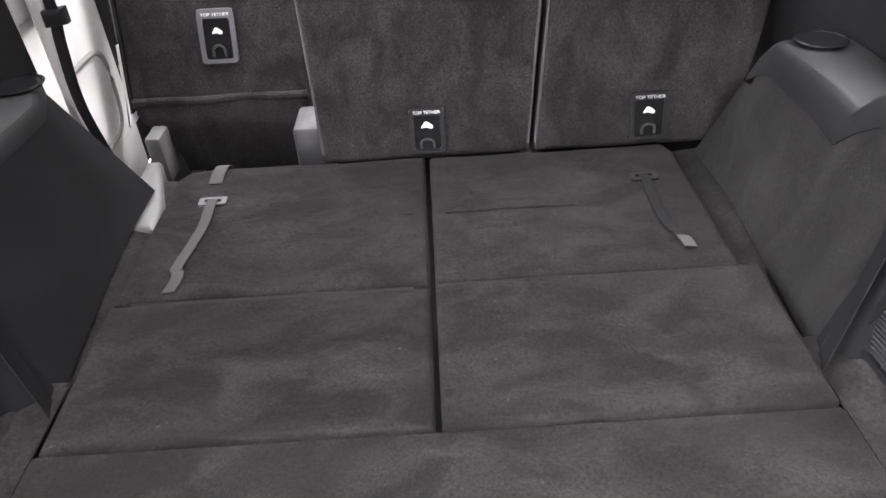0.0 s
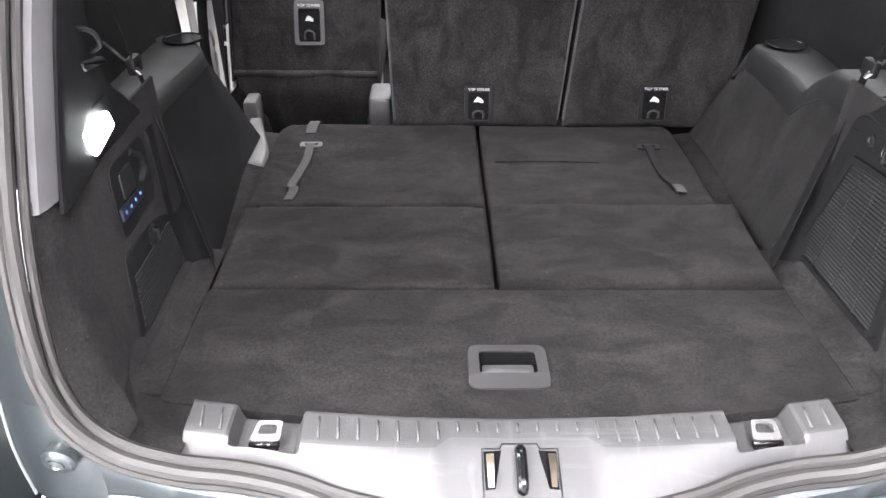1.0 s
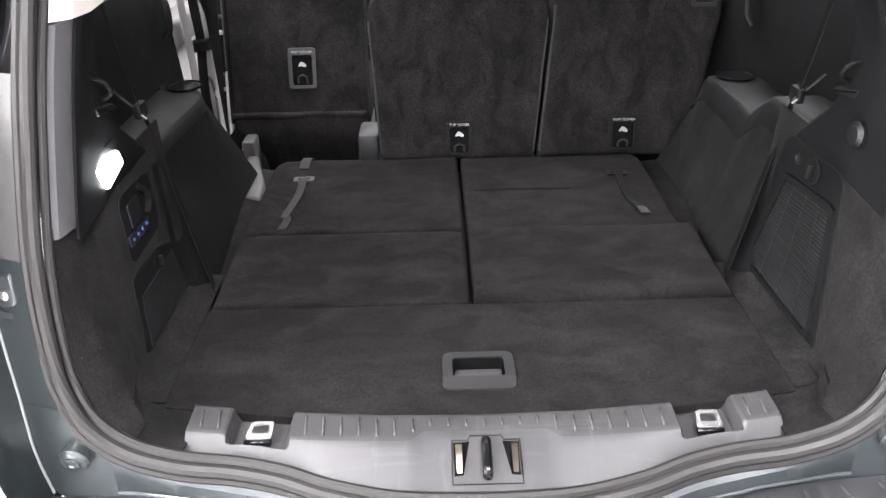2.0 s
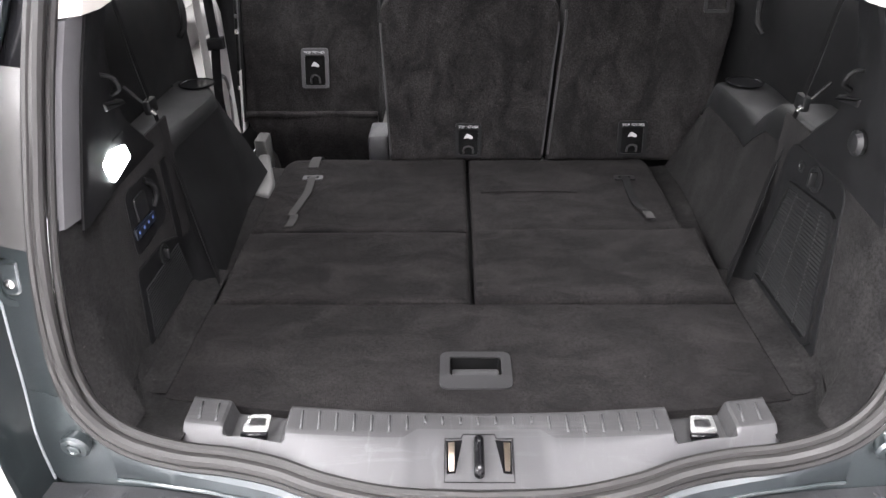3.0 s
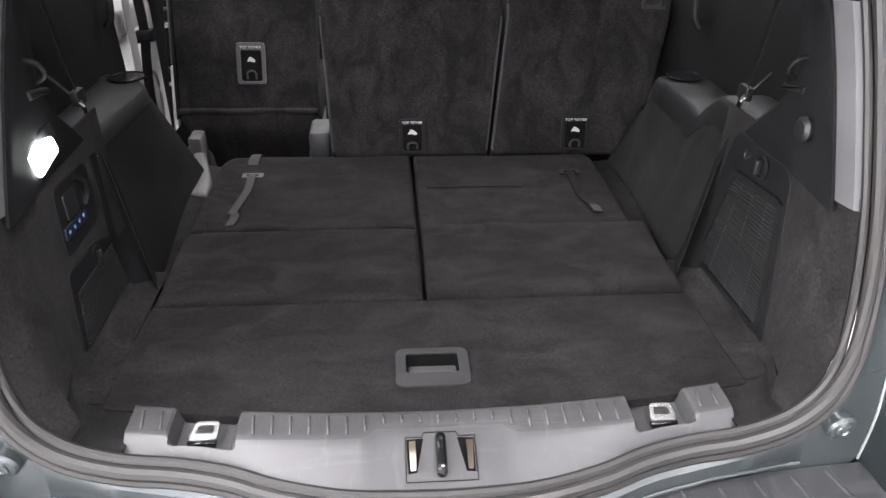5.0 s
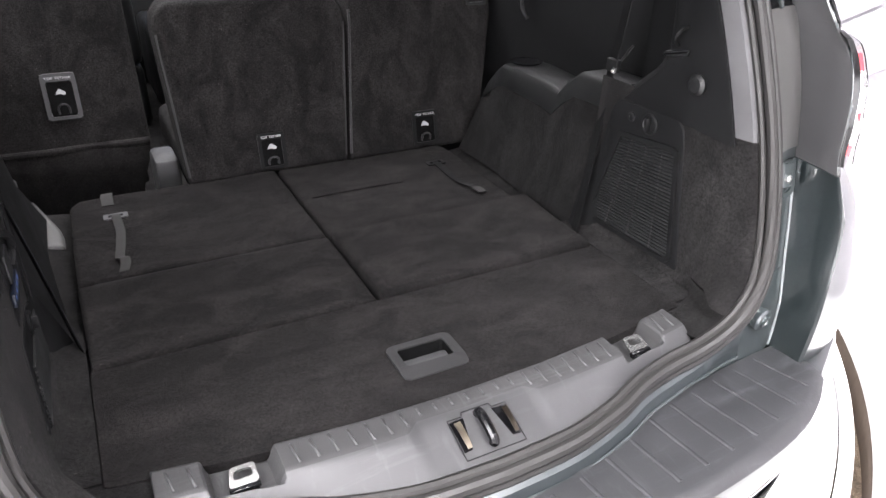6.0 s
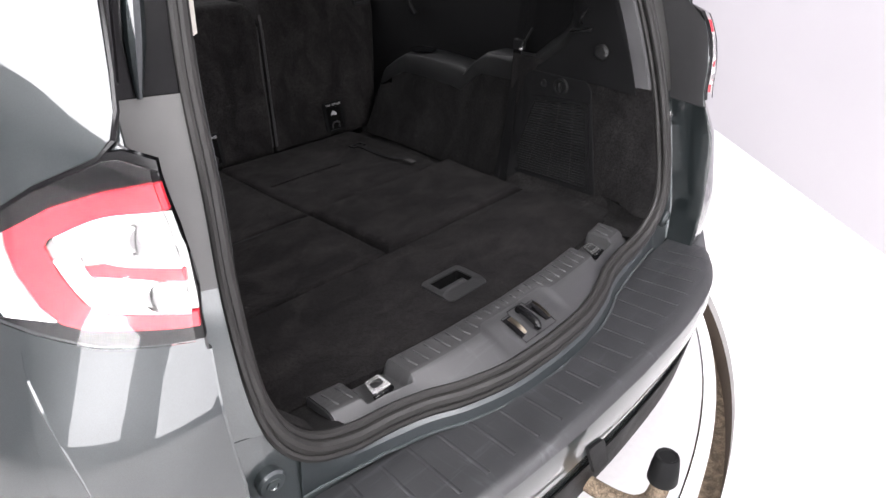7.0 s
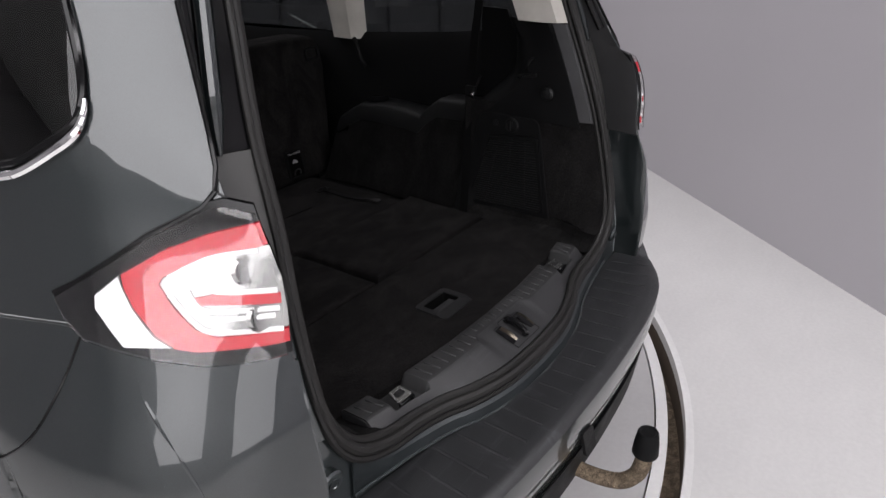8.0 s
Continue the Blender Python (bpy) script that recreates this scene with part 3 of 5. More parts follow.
# tail lamps on the corners
LENS = [(0.49, 1.014), (0.377, 1.049), (0.274, 1.079), (0.171, 1.099), (0.117, 1.11), (0.084, 1.112), (0.018, 1.103), (-0.006, 1.038), (-0.01, 0.971), (-0.008, 0.921), (0.084, 0.923), (0.193, 0.927), (0.307, 0.94), (0.385, 0.951), (0.446, 0.964), (0.477, 0.988)]
RED_BAND = [(0.335, 1.038), (0.241, 1.06), (0.132, 1.075), (-0.004, 1.085), (-0.007, 1.06), (0.031, 1.057), (0.138, 1.051), (0.25, 1.031), (0.261, 1.023), (0.239, 0.994), (0.202, 0.966), (0.158, 0.953), (-0.007, 0.945), (-0.007, 0.927), (0.101, 0.934), (0.208, 0.94), (0.252, 0.947), (0.287, 0.964), (0.322, 0.997), (0.335, 1.023)]
WHITE_WEDGE = [(0.342, 1.036), (0.398, 1.016), (0.403, 1.001), (0.379, 0.973), (0.361, 0.955), (0.287, 0.951), (0.263, 0.949), (0.296, 0.964), (0.326, 0.997), (0.339, 1.023)]
CLEAR_FIELD = [(0.031, 1.057), (-0.007, 1.057), (-0.01, 1.021), (-0.008, 0.955), (-0.008, 0.947), (0.158, 0.953), (0.2, 0.968), (0.237, 0.994), (0.259, 1.021), (0.248, 1.029), (0.141, 1.049)]
RED_BAR = [(0.191, 1.003), (0.18, 0.994), (0.002, 0.984), (0.002, 0.997), (0.143, 1.005)]



def lift(points, over=0.0):
    """The lamp rises a little towards its inner end."""
    return [(max(u, edge_u(z)) if u < 0.03 else u, z + 0.013 * max(0.0, 1 - max(u, 0.0) / 0.42) * (z > over)) for u, z in points]


def inside(p, poly):
    hit = False
    for (x0, y0), (x1, y1) in zip(poly, poly[1:] + poly[:1]):
        if (y0 > p[1]) != (y1 > p[1]) and p[0] < (x1 - x0) * (p[1] - y0) / (y1 - y0) + x0:
            hit = not hit
    return hit


def skin_patch(outline, off, thick, side, cell=0.012):
    """A curved plate of that outline, lying off the car's skin."""
    border = []
    for (a, b), (c, d) in zip(outline, outline[1:] + outline[:1]):
        n = max(1, int(math.hypot((c - a) * 0.6, d - b) / cell))
        border += [Vector((a + (c - a) * k / n, b + (d - b) * k / n)) for k in range(n)]
    us, zs = [p[0] for p in outline], [p[1] for p in outline]
    inner = []
    for i in range(int((max(us) - min(us)) / (cell * 1.4)) + 1):
        for j in range(int((max(zs) - min(zs)) / cell) + 1):
            p = (min(us) + (i + 0.5) * cell * 1.4, min(zs) + (j + 0.5) * cell)
            if inside(p, outline) and min((q - Vector(p)).length for q in border) > cell * 0.45:
                inner.append(Vector(p))
    n = len(border)
    pts, _, faces, *_ = geometry.delaunay_2d_cdt(border + inner, [(k, (k + 1) % n) for k in range(n)], [], 1, 1e-6)
    own = bmesh.new()
    front = [own.verts.new(body(p.x, p.y, off, side)) for p in pts]
    back = [own.verts.new(body(p.x, p.y, off - thick, side)) for p in pts]
    count = {}
    for f in faces:
        own.faces.new([front[k] for k in f])
        own.faces.new([back[k] for k in reversed(f)])
        for a, b in zip(f, f[1:] + f[:1]):
            count[(a, b)] = 1
    for a, b in list(count):
        if (b, a) not in count:
            own.faces.new((front[b], front[a], back[a], back[b]))
    return own


for side in (LEFTSIDE, RIGHTSIDE):
    lamp = part("tail_lamp", skin_patch(lift(LENS, 0.94), 0.004, 0.006, side), GLOSS_BLACK, car, "gloss black tail lamp with red and white lenses")
    part("red_lens", skin_patch(lift(RED_BAND), 0.0085, 0.004, side, 0.009), RED, lamp, "bright red C-shaped lens")
    part("white_lens", skin_patch(lift(WHITE_WEDGE), 0.0085, 0.004, side, 0.009), LENSWHITE, lamp, "white indicator lens")
    part("reflector", skin_patch(lift(CLEAR_FIELD), 0.006, 0.0015, side, 0.009), REFLECTOR, lamp, "silver lamp reflector")
    part("red_bar", skin_patch(lift(RED_BAR), 0.009, 0.002, side, 0.009), RED, lamp, "bright red light bar")
    for run in ([(0.031, 1.053), (0.141, 1.047), (0.237, 1.029)], [(0.007, 1.001), (0.117, 1.005), (0.197, 1.016), (0.191, 0.997), (0.156, 0.984), (0.007, 0.977)], [(0.243, 1.01), (0.2, 0.973), (0.152, 0.958), (0.003, 0.947)], [(0.018, 0.968), (0.141, 0.973), (0.173, 0.979)]):
        line = smooth_curve([body(u, z, 0.0075, side) for u, z in lift(run)], 6)
        part("light_guide", tube_bm(line, 0.0038, 8), LENSWHITE, lamp, "white light guide strip")
    cover = part("clear_cover", skin_patch([(0.22 + (u - 0.22) * 0.97, 1.015 + (z - 1.015) * 0.95) for u, z in lift(LENS, 0.94)], 0.0125, 0.0015, side, 0.010), CLEAR, lamp, "clear glossy outer lens")
    cover.visible_shadow = False
    for u, z in lift([(0.066, 1.029), (0.051, 0.968)]):
        part("bulb_bowl", lathe_bm([(0.020, 0.0), (0.016, 0.003), (0.006, 0.001)], body(u, z, 0.0065, side), (side * 0.25, -1, 0.2), 16), REFLECTOR, lamp, "small silver bulb bowl")
    part("panel_seam", tube_bm(smooth_curve([body(u, z, 0.0, side) for u, z in ((0.455, 0.962), (0.50, 0.920), (0.55, 0.888), (0.63, 0.845), (0.72, 0.811), (0.80, 0.793), (0.95, 0.785))], 8), 0.0022, 6), GLOSS_BLACK, car, "dark panel seam")
    part("swage", tube_bm(smooth_curve([body(u, z, -0.0012, side) for u, z in ((0.42, 0.972), (0.5, 0.976), (0.63, 0.976), (0.8, 0.970), (1.0, 0.962))], 6), 0.0030, 8), PAINT, car, "pressed swage line along the wing")
    part("lamp_seam", tube_bm([body(u, z, 0.002, side) for u, z in ((0.128, 1.34), (0.108, 1.257), (0.093, 1.191), (0.09, 1.156), (0.101, 1.130), (0.138, 1.111), (0.221, 1.090), (0.311, 1.068), (0.414, 1.034), (0.49, 1.014))], 0.0035, 6), GLOSS_BLACK, car, "black seam above the lamp")
    part("crease", tube_bm(smooth_curve([body(u, z, -0.0026, side) for u, z in ((0.352, 0.888), (0.33, 0.856), (0.30, 0.82), (0.27, 0.775), (0.25, 0.72), (0.245, 0.64))], 8), 0.0040, 8), PAINT, car, "pressed crease in the bumper corner")

# bumper with a ribbed step
BUMP = [(0.0, -0.590), (0.13, -0.588), (0.3, -0.578), (0.42, -0.564), (0.52, -0.543), (0.60, -0.510), (0.66, -0.474), (0.74, -0.432), (0.82, -0.385), (0.88, -0.31), (0.92, -0.18), (0.932, -0.02)]
half = smooth_curve([(x, y, 0) for x, y in BUMP], 5)
plan = [Vector((-p.x, p.y, 0)) for p in reversed(half[1:])] + half


def bumper_row(z, inset, points=None):
    return [Vector((p.x * (1 - inset / 0.93), p.y + inset * min(1.0, max(0.0, (0.1 - p.y) / 0.4)), z)) for p in (points or plan)]


def step_inner(x):
    return lerp(abs(x), [0, 0.1, 0.2, 0.3, 0.4, 0.5, 0.6, 0.66, 0.8, 0.935], [-0.470, -0.462, -0.436, -0.355, -0.390, -0.376, -0.368, -0.366, -0.33, -0.02])


bumper = part("bumper", sheet_bm([[Vector((p.x * 0.985, max(step_inner(p.x), p.y + 0.012), 0.545)) for p in plan], bumper_row(0.548, 0.012), bumper_row(0.545, 0.004), bumper_row(0.535, 0.0), bumper_row(0.49, -0.002), bumper_row(0.455, 0.004), bumper_row(0.448, 0.012), bumper_row(0.40, 0.018), bumper_row(0.385, 0.03), bumper_row(0.30, 0.035), bumper_row(0.22, 0.07)], 0.004), PAINT, car, "dark grey-green rear bumper")
part("skirt", sheet_bm([bumper_row(0.40, 0.013), bumper_row(0.30, 0.026), bumper_row(0.215, 0.06)], 0.003), PLASTIC, bumper, "black lower bumper skirt")
short = [p for p in plan if abs(p.x) < 0.662]
pad_rows = []
for k in range(7):
    t = k / 6
    pad_rows.append([Vector((p.x, (step_inner(p.x) - 0.004) * (1 - t) + (p.y + 0.022) * t, 0.5535 - 0.003 * (1 - t))) for p in short])
pad_rows.append([Vector((p.x, p.y + 0.008, 0.550)) for p in short])
pad_rows.append([Vector((p.x, p.y - 0.002, 0.541)) for p in short])
pad = part("step_pad", sheet_bm(pad_rows, 0.004), PAD, bumper, "worn black ribbed plastic step pad")
for k in range(-10, 11):
    x = k * 0.058
    y0, y1 = step_inner(x) - 0.012, lerp(abs(x), [b[0] for b in BUMP], [b[1] for b in BUMP]) + 0.03
    if y0 - y1 > 0.04:
        p, q = y0 + (y1 - y0) * 0.04, y0 + (y1 - y0) * 0.95
        part("rib", tube_bm([(x * 1.002, p, 0.5512), (x * 1.02, (p + q) / 2, 0.5524), (x * 1.04, q, 0.5538)], 0.004, 8, flat=0.28), PADLINE, pad)
# painted strip between the weatherstrip and the step
under = [p for p in loop_offset(FULL, 0.014, 0.0) if p.z < 0.66 and abs(p.x) < 0.53]


def flange_reach(x):
    """How far the flange stands out behind the weatherstrip; it runs out into the jamb corners."""
    return 1.0 - 0.9 * min(1.0, max(0.0, (abs(x) - 0.36) / 0.14))


def flange_row(back, floor):
    return [Vector((p.x * 1.015, min(p.y - back * flange_reach(p.x), step_inner(p.x) + floor), min(p.z - 0.03, 0.565))) for p in under]


part("sill_flange", sheet_bm([[p + Vector((0, 0.004, 0.0)) for p in under], [Vector((p.x * 1.01, p.y - 0.014 * flange_reach(p.x), p.z - 0.012)) for p in under], flange_row(0.02, 0.004), [Vector((p.x * 1.015, step_inner(p.x) + 0.006, 0.544)) for p in under]], 0.003), FLANGE, car, "painted rear flange under the weatherstrip")
part("flange_edge", tube_bm([q + Vector((0, -0.001, 0.001)) for q in flange_row(0.021, 0.002)], 0.0030, 8), JAMB, car, "folded flange edge")

# weatherstrip of three rubber lips
lip_size = lambda r: [r * lerp(p.z, [0.64, 0.76], [1.0, 0.78]) for p in FULL]
seal = part("weatherstrip", tube_bm(loop_offset(FULL, 0.0, 0.004), 0.0115, 10, radii=lip_size(0.0115)), RUBBER, car, "dusty black rubber weatherstrip")
part("outer_lip", tube_bm(loop_offset(FULL, 0.0155, 0.002), 0.0075, 8, radii=lip_size(0.0075)), RUBBER, seal)
part("inner_lip", tube_bm(loop_offset(FULL, -0.015, -0.002), 0.0075, 8, radii=lip_size(0.0075)), RUBBER, seal)

# tow bar
RUST = carpet_material("rusty_steel", (0.14, 0.11, 0.08), (14, 14, 14))
tow = part("tow_bar", tube_bm(smooth_curve([(0.0, -0.42, 0.34), (0.0, -0.56, 0.315), (0.0, -0.65, 0.325), (0.0, -0.690, 0.360), (0.0, -0.702, 0.40), (0.0, -0.704, 0.435)], 6), 0.018, 12, radii=None), RUST, car, "rusty bare steel tow bar")
part("tow_cap", lathe_bm([(0.026, 0.0), (0.0275, 0.003), (0.0255, 0.03), (0.022, 0.054), (0.020, 0.058), (0.017, 0.058), (0.015, 0.056), (0.0, 0.056)], (0.0, -0.704, 0.428), (0, 0, 1), 24), PLASTIC, tow, "black plastic tow ball cap")
part("tow_slot", prism_bm(rounded([(-0.085, 0.485), (-0.03, 0.475), (0.01, 0.39), (-0.04, 0.39)], 0.012), lambda a, b, d: (a, -0.588 - d * 0, b) if d < 0.001 else (a, -0.596, b), 0.01), PLASTIC, bumper, "black opening for the tow bar")

# roof, bonnet and windscreen
def roof_z(x, y):
    return lerp(y, [0.16, 0.6, 1.4, 2.1, 2.5], [1.66, 1.70, 1.72, 1.68, 1.60]) - 0.10 * abs(x / 0.7) ** 3


def roof_piece(x0, x1, y0, y1, drop=0.0):
    return [[Vector((x0 + (x1 - x0) * i / 12, y0 + (y1 - y0) * j / 8, roof_z(x0 + (x1 - x0) * i / 12, y0 + (y1 - y0) * j / 8) - drop)) for i in range(13)] for j in range(9)]


roof = part("roof", sheet_bm(roof_piece(-0.70, 0.70, 0.16, 0.95), 0.02), PAINT, car, "dark grey-green metallic rear roof")
part("roof_front", sheet_bm(roof_piece(-0.70, 0.70, 2.0, 2.5), 0.02), PAINT, roof)
for side in (LEFTSIDE, RIGHTSIDE):
    part("roof_rail", sheet_bm(roof_piece(side * 0.46, side * 0.70, 0.95, 2.0), 0.02), PAINT, roof)
# unseen panel, added so that overhead light reaches the seats
part("assumed_roof_glass", sheet_bm(roof_piece(-0.46, 0.46, 0.95, 2.0, 0.006), 0.005), TINT, roof, "unseen glass roof panel, added to let light in").visible_shadow = False
part("windscreen", sheet_bm([[Vector((w * s, y + 0.15 * (1 - s * s), h)) for s in [k / 8 for k in range(-8, 9)]] for y, h, w in ((2.45, 1.59, 0.68), (2.85, 1.32, 0.76), (3.2, 1.06, 0.82))], 0.006), TINT, car, "sloping windscreen").visible_shadow = False
part("bonnet", sheet_bm([[Vector((w * s, y + e * (1 - s * s), h - 0.08 * s * s)) for s in [k / 8 for k in range(-8, 9)]] for y, h, w, e in ((3.2, 1.06, 0.82, 0.15), (3.6, 0.98, 0.80, 0.2), (3.95, 0.86, 0.74, 0.25), (4.0, 0.55, 0.72, 0.28), (3.98, 0.25, 0.70, 0.25))], 0.01), PAINT, car, "dark grey-green metallic bonnet")
gate = part("tailgate", sheet_bm([[Vector((w * s, y, h - 0.05 * s * s)) for s in [k / 8 for k in range(-8, 9)]] for y, h, w in ((0.10, 1.68, 0.58), (-0.25, 1.80, 0.62), (-0.62, 1.93, 0.66), (-0.86, 2.06, 0.62))], 0.06), PAINT, car, "raised tailgate above the boot opening")
part("inner_trim", sheet_bm([[Vector((w * s, y, h - 0.05 * s * s - 0.067)) for s in [k / 8 for k in range(-8, 9)]] for y, h, w in ((-0.1, 1.76, 0.5), (-0.25, 1.80, 0.52), (-0.62, 1.93, 0.54), (-0.80, 2.02, 0.50))], 0.01), PLASTIC_SOFT, gate, "dark plastic tailgate lining")
part("underbody", box_bm(-0.80, 0.80, -0.30, 3.8, 0.20, 0.30, 0.02), PLASTIC, car, "black underbody")
for axle in (AXLE, AXLE + 2.85):
    for side in (LEFTSIDE, RIGHTSIDE):
        wheel = part("wheel", lathe_bm([(0.21, 0.0), (0.30, 0.0), (0.325, 0.02), (0.33, 0.06), (0.33, 0.16), (0.32, 0.20), (0.21, 0.21)], (side * 0.91, axle, 0.33), (-side, 0, 0), 40), TYRE, car, "black tyre")
        part("rim", lathe_bm([(0.215, 0.012), (0.205, 0.03), (0.06, 0.045), (0.05, 0.03), (0.0, 0.03)], (side * 0.915, axle, 0.33), (-side, 0, 0), 32), STEEL, wheel, "silver wheel rim")
        part("arch_liner", lathe_bm([(0.36, 0.02), (0.365, 0.3)], (side * 0.90, axle, 0.33), (-side, 0, 0), 32), PLASTIC, car, "black wheel arch liner")


# ---- boot floor and folded third-row seats ----
def angle_sample(outline, centre, n=72):
    """The outline's points seen at n even angles from a centre inside it."""
    out = []
    for k in range(n):
        a = 2 * math.pi * (k + 0.5) / n
        d, best = Vector((math.cos(a), math.sin(a))), None
        for p, q in zip(outline, outline[1:] + outline[:1]):
            p, q = Vector(p[:2]), Vector(q[:2])
            e, w = q - p, p - Vector(centre)
            den = d.x * e.y - d.y * e.x
            if abs(den) > 1e-12:
                t, s = (w.x * e.y - w.y * e.x) / den, (w.x * d.y - w.y * d.x) / den
                if t > 0 and -1e-6 <= s <= 1 + 1e-6 and (best is None or t > best):
                    best = t
        out.append(tuple(Vector(centre) + d * best))
    return out


REAR_X = [0, 0.15, 0.29, 0.375, 0.43, 0.50]
REAR_Y = [-0.309, -0.305, -0.293, -0.282, -0.274, -0.262]


def carpet_edge(x):
    return lerp(abs(x), REAR_X, REAR_Y)


flat = lambda a, b, d: (a, b, d)
boot_floor = thing("boot_floor_panel", "black carpeted boot floor panel with a recessed grab handle", "boot floor", (0, -0.15, F - 0.02))
edge = [(-0.497, -0.005), (0.497, -0.005), (0.497, -0.262)] + [(x, carpet_edge(x) + 0.002) for x in (0.42, 0.36, 0.29, 0.22, 0.15, 0.07, 0.0, -0.07, -0.15, -0.22, -0.29, -0.36, -0.42)] + [(-0.497, -0.262)]
edge = [(e[0], e[1], e[2] if len(e) > 2 else 0.0) for e in edge]
outer = rounded(edge, 0)
HANDLE = (0.0, -0.196)
hole = rounded([(-0.052, -0.232), (0.052, -0.232), (0.052, -0.160), (-0.052, -0.160)], 0.012)
o, h = angle_sample(outer, HANDLE, 720), angle_sample(hole, HANDLE, 720)
part("carpet", ring_bm(o, h, lambda a, b, d: (a, b, F - 0.02 + d), 0.02), CARPET, boot_floor, "black needle-felt carpet", smooth=False)
bz = angle_sample(rounded([(-0.0595, -0.2415), (0.0595, -0.2415), (0.0595, -0.152), (-0.0595, -0.152)], 0.016, 8), HANDLE)
bi = angle_sample(rounded([(-0.043, -0.213), (0.043, -0.213), (0.043, -0.165), (-0.043, -0.165)], 0.006, 4), HANDLE)
handle = part("handle_bezel", ring_bm(bz, bi, lambda a, b, d: (a, b, F + 0.0005 + d - 0.003 * (1 if b < -0.225 else 0)), 0.005), SILL_DARK, boot_floor, "dark grey plastic handle surround")
# the pocket's shade is in its near-black colour
part("handle_tray", sheet_bm([[Vector((a, b, F + 0.002)) for a, b in bi], [Vector((a * 0.97, b, F - 0.012)) for a, b in bi], [Vector((a * 0.9, -0.187 + (b + 0.187) * 0.8, F - 0.024)) for a, b in bi], [Vector((0, -0.187, F - 0.026)) for a, b in bi]], 0.0, close=True), GAP, handle, "handle pocket, blackened for its shade")
# lit part of the pocket, put into a lighter colour
part("grip_bar", box_bm(-0.0395, 0.0395, -0.2035, -0.184, F - 0.024, F - 0.0045, 0.004), GRIP_LIT, handle, "grip edge, lightened for the light on it")


def folded_seat(side, label):
    seat = thing("folded_seat", label, "seat", (side * 0.25, 0.35, F - 0.06), "folded third-row seats")
    s = side
    lift = 0.010 if side > 0 else 0.002
    ends = lambda far: ((lambda b: 0.0045), far) if s > 0 else ((lambda b: -far(b)), (lambda b: -0.0045))
    l, h = ends(lambda b: lerp(b, [0.0, 0.28], [0.4955, 0.506] if s > 0 else [0.4945, 0.500]))
    part("front_panel", cushion_bm(l, h, 0.003, 0.277, lambda a, b, d: (a, b, F + lift - d), 0.055, 0.011, 0.0012, 18, 12, 1.0 + s), CARPET, seat, "carpeted lower backrest panel")
    l, h = ends(lambda b: lerp(b, [0.28, 0.64, 0.665, 0.685, 0.695], [0.487, 0.490, 0.488, 0.480, 0.470] if s > 0 else [0.499, 0.4975, 0.494, 0.482, 0.468]))
    part("rear_panel", cushion_bm(l, h, 0.2835, 0.695, lambda a, b, d: (a, b, F - (0.004 if s > 0 else 0.001) - d), 0.055, 0.011, 0.0012, 18, 20, 2.0 + s), CARPET, seat, "carpeted upper backrest panel")
    part("hinge_seam", box_bm(min(s * 0.03, s * 0.47), max(s * 0.03, s * 0.47), 0.274, 0.286, F - 0.03, F - 0.006), PLASTIC, seat, "dark fold seam")
    part("crease", tube_bm([(s * 0.03, 0.485, F - 0.002), (s * 0.15, 0.487, F - 0.0012), (s * 0.27, 0.484, F - 0.002)], 0.0022, 6, flat=0.7), CARPET, seat, "faint pressed crease")
    if side < 0:
        run = [(-0.404, 0.575, F + 0.001), (-0.404, 0.55, F + 0.006), (-0.402, 0.48, F + 0.005), (-0.408, 0.41, F + 0.007), (-0.415, 0.355, F + 0.008), (-0.408, 0.34, F + 0.012), (-0.407, 0.325, F + 0.008), (-0.414, 0.298, F + 0.004)]
        slot = (-0.404, 0.566)
    else:
        run = [(0.406, 0.580, F - 0.002), (0.406, 0.55, F + 0.001), (0.402, 0.48, F), (0.401, 0.43, F + 0.002), (0.404, 0.39, F + 0.005), (0.410, 0.365, F + 0.009), (0.415, 0.346, F + 0.008), (0.418, 0.332, F + 0.004)]
        slot = (0.406, 0.566)
    line = smooth_curve(run, 5)
    w = 0.0095
    across = Vector((1, 0.12 if side < 0 else -0.2, 0)).normalized() * w
    part("pull_strap", sheet_bm([[p - across, p + across] for p in line], 0.0018), WEBBING if side < 0 else BELT, seat, "grey woven pull strap" if side < 0 else "dark woven pull strap", smooth=False)
    if side > 0:
        part("strap_tip", sheet_bm([[p - across * 1.05 + Vector((0, 0, 0.0012)), p + across * 1.05 + Vector((0, 0, 0.0012))] for p in line[-9:]], 0.0042), WEBBING, seat, "grey stitched strap tip", smooth=False)
    a = [(slot[0] - 0.026, slot[1] - 0.014), (slot[0] + 0.026, slot[1] - 0.014), (slot[0] + 0.026, slot[1] + 0.012), (slot[0] - 0.026, slot[1] + 0.012)]
    b = [(slot[0] - 0.016, slot[1] - 0.006), (slot[0] + 0.016, slot[1] - 0.006), (slot[0] + 0.016, slot[1] + 0.005), (slot[0] - 0.016, slot[1] + 0.005)]
    part("strap_slot", ring_bm(angle_sample(rounded(a, 0.004), slot, 40), angle_sample(rounded(b, 0.002), slot, 40), lambda x, y, d: (x, y, F - (0.003 if side > 0 else 0.0) + d), 0.003), PILLAR if side < 0 else PLASTIC, seat, "grey plastic strap slot" if side < 0 else "black plastic strap slot")
    if side < 0:
        loop = smooth_curve([(-0.414, 0.63, F + 0.002), (-0.414, 0.66, F + 0.006), (-0.412, 0.69, F + 0.006), (-0.41, 0.708, F - 0.004), (-0.41, 0.712, F - 0.03)], 4)
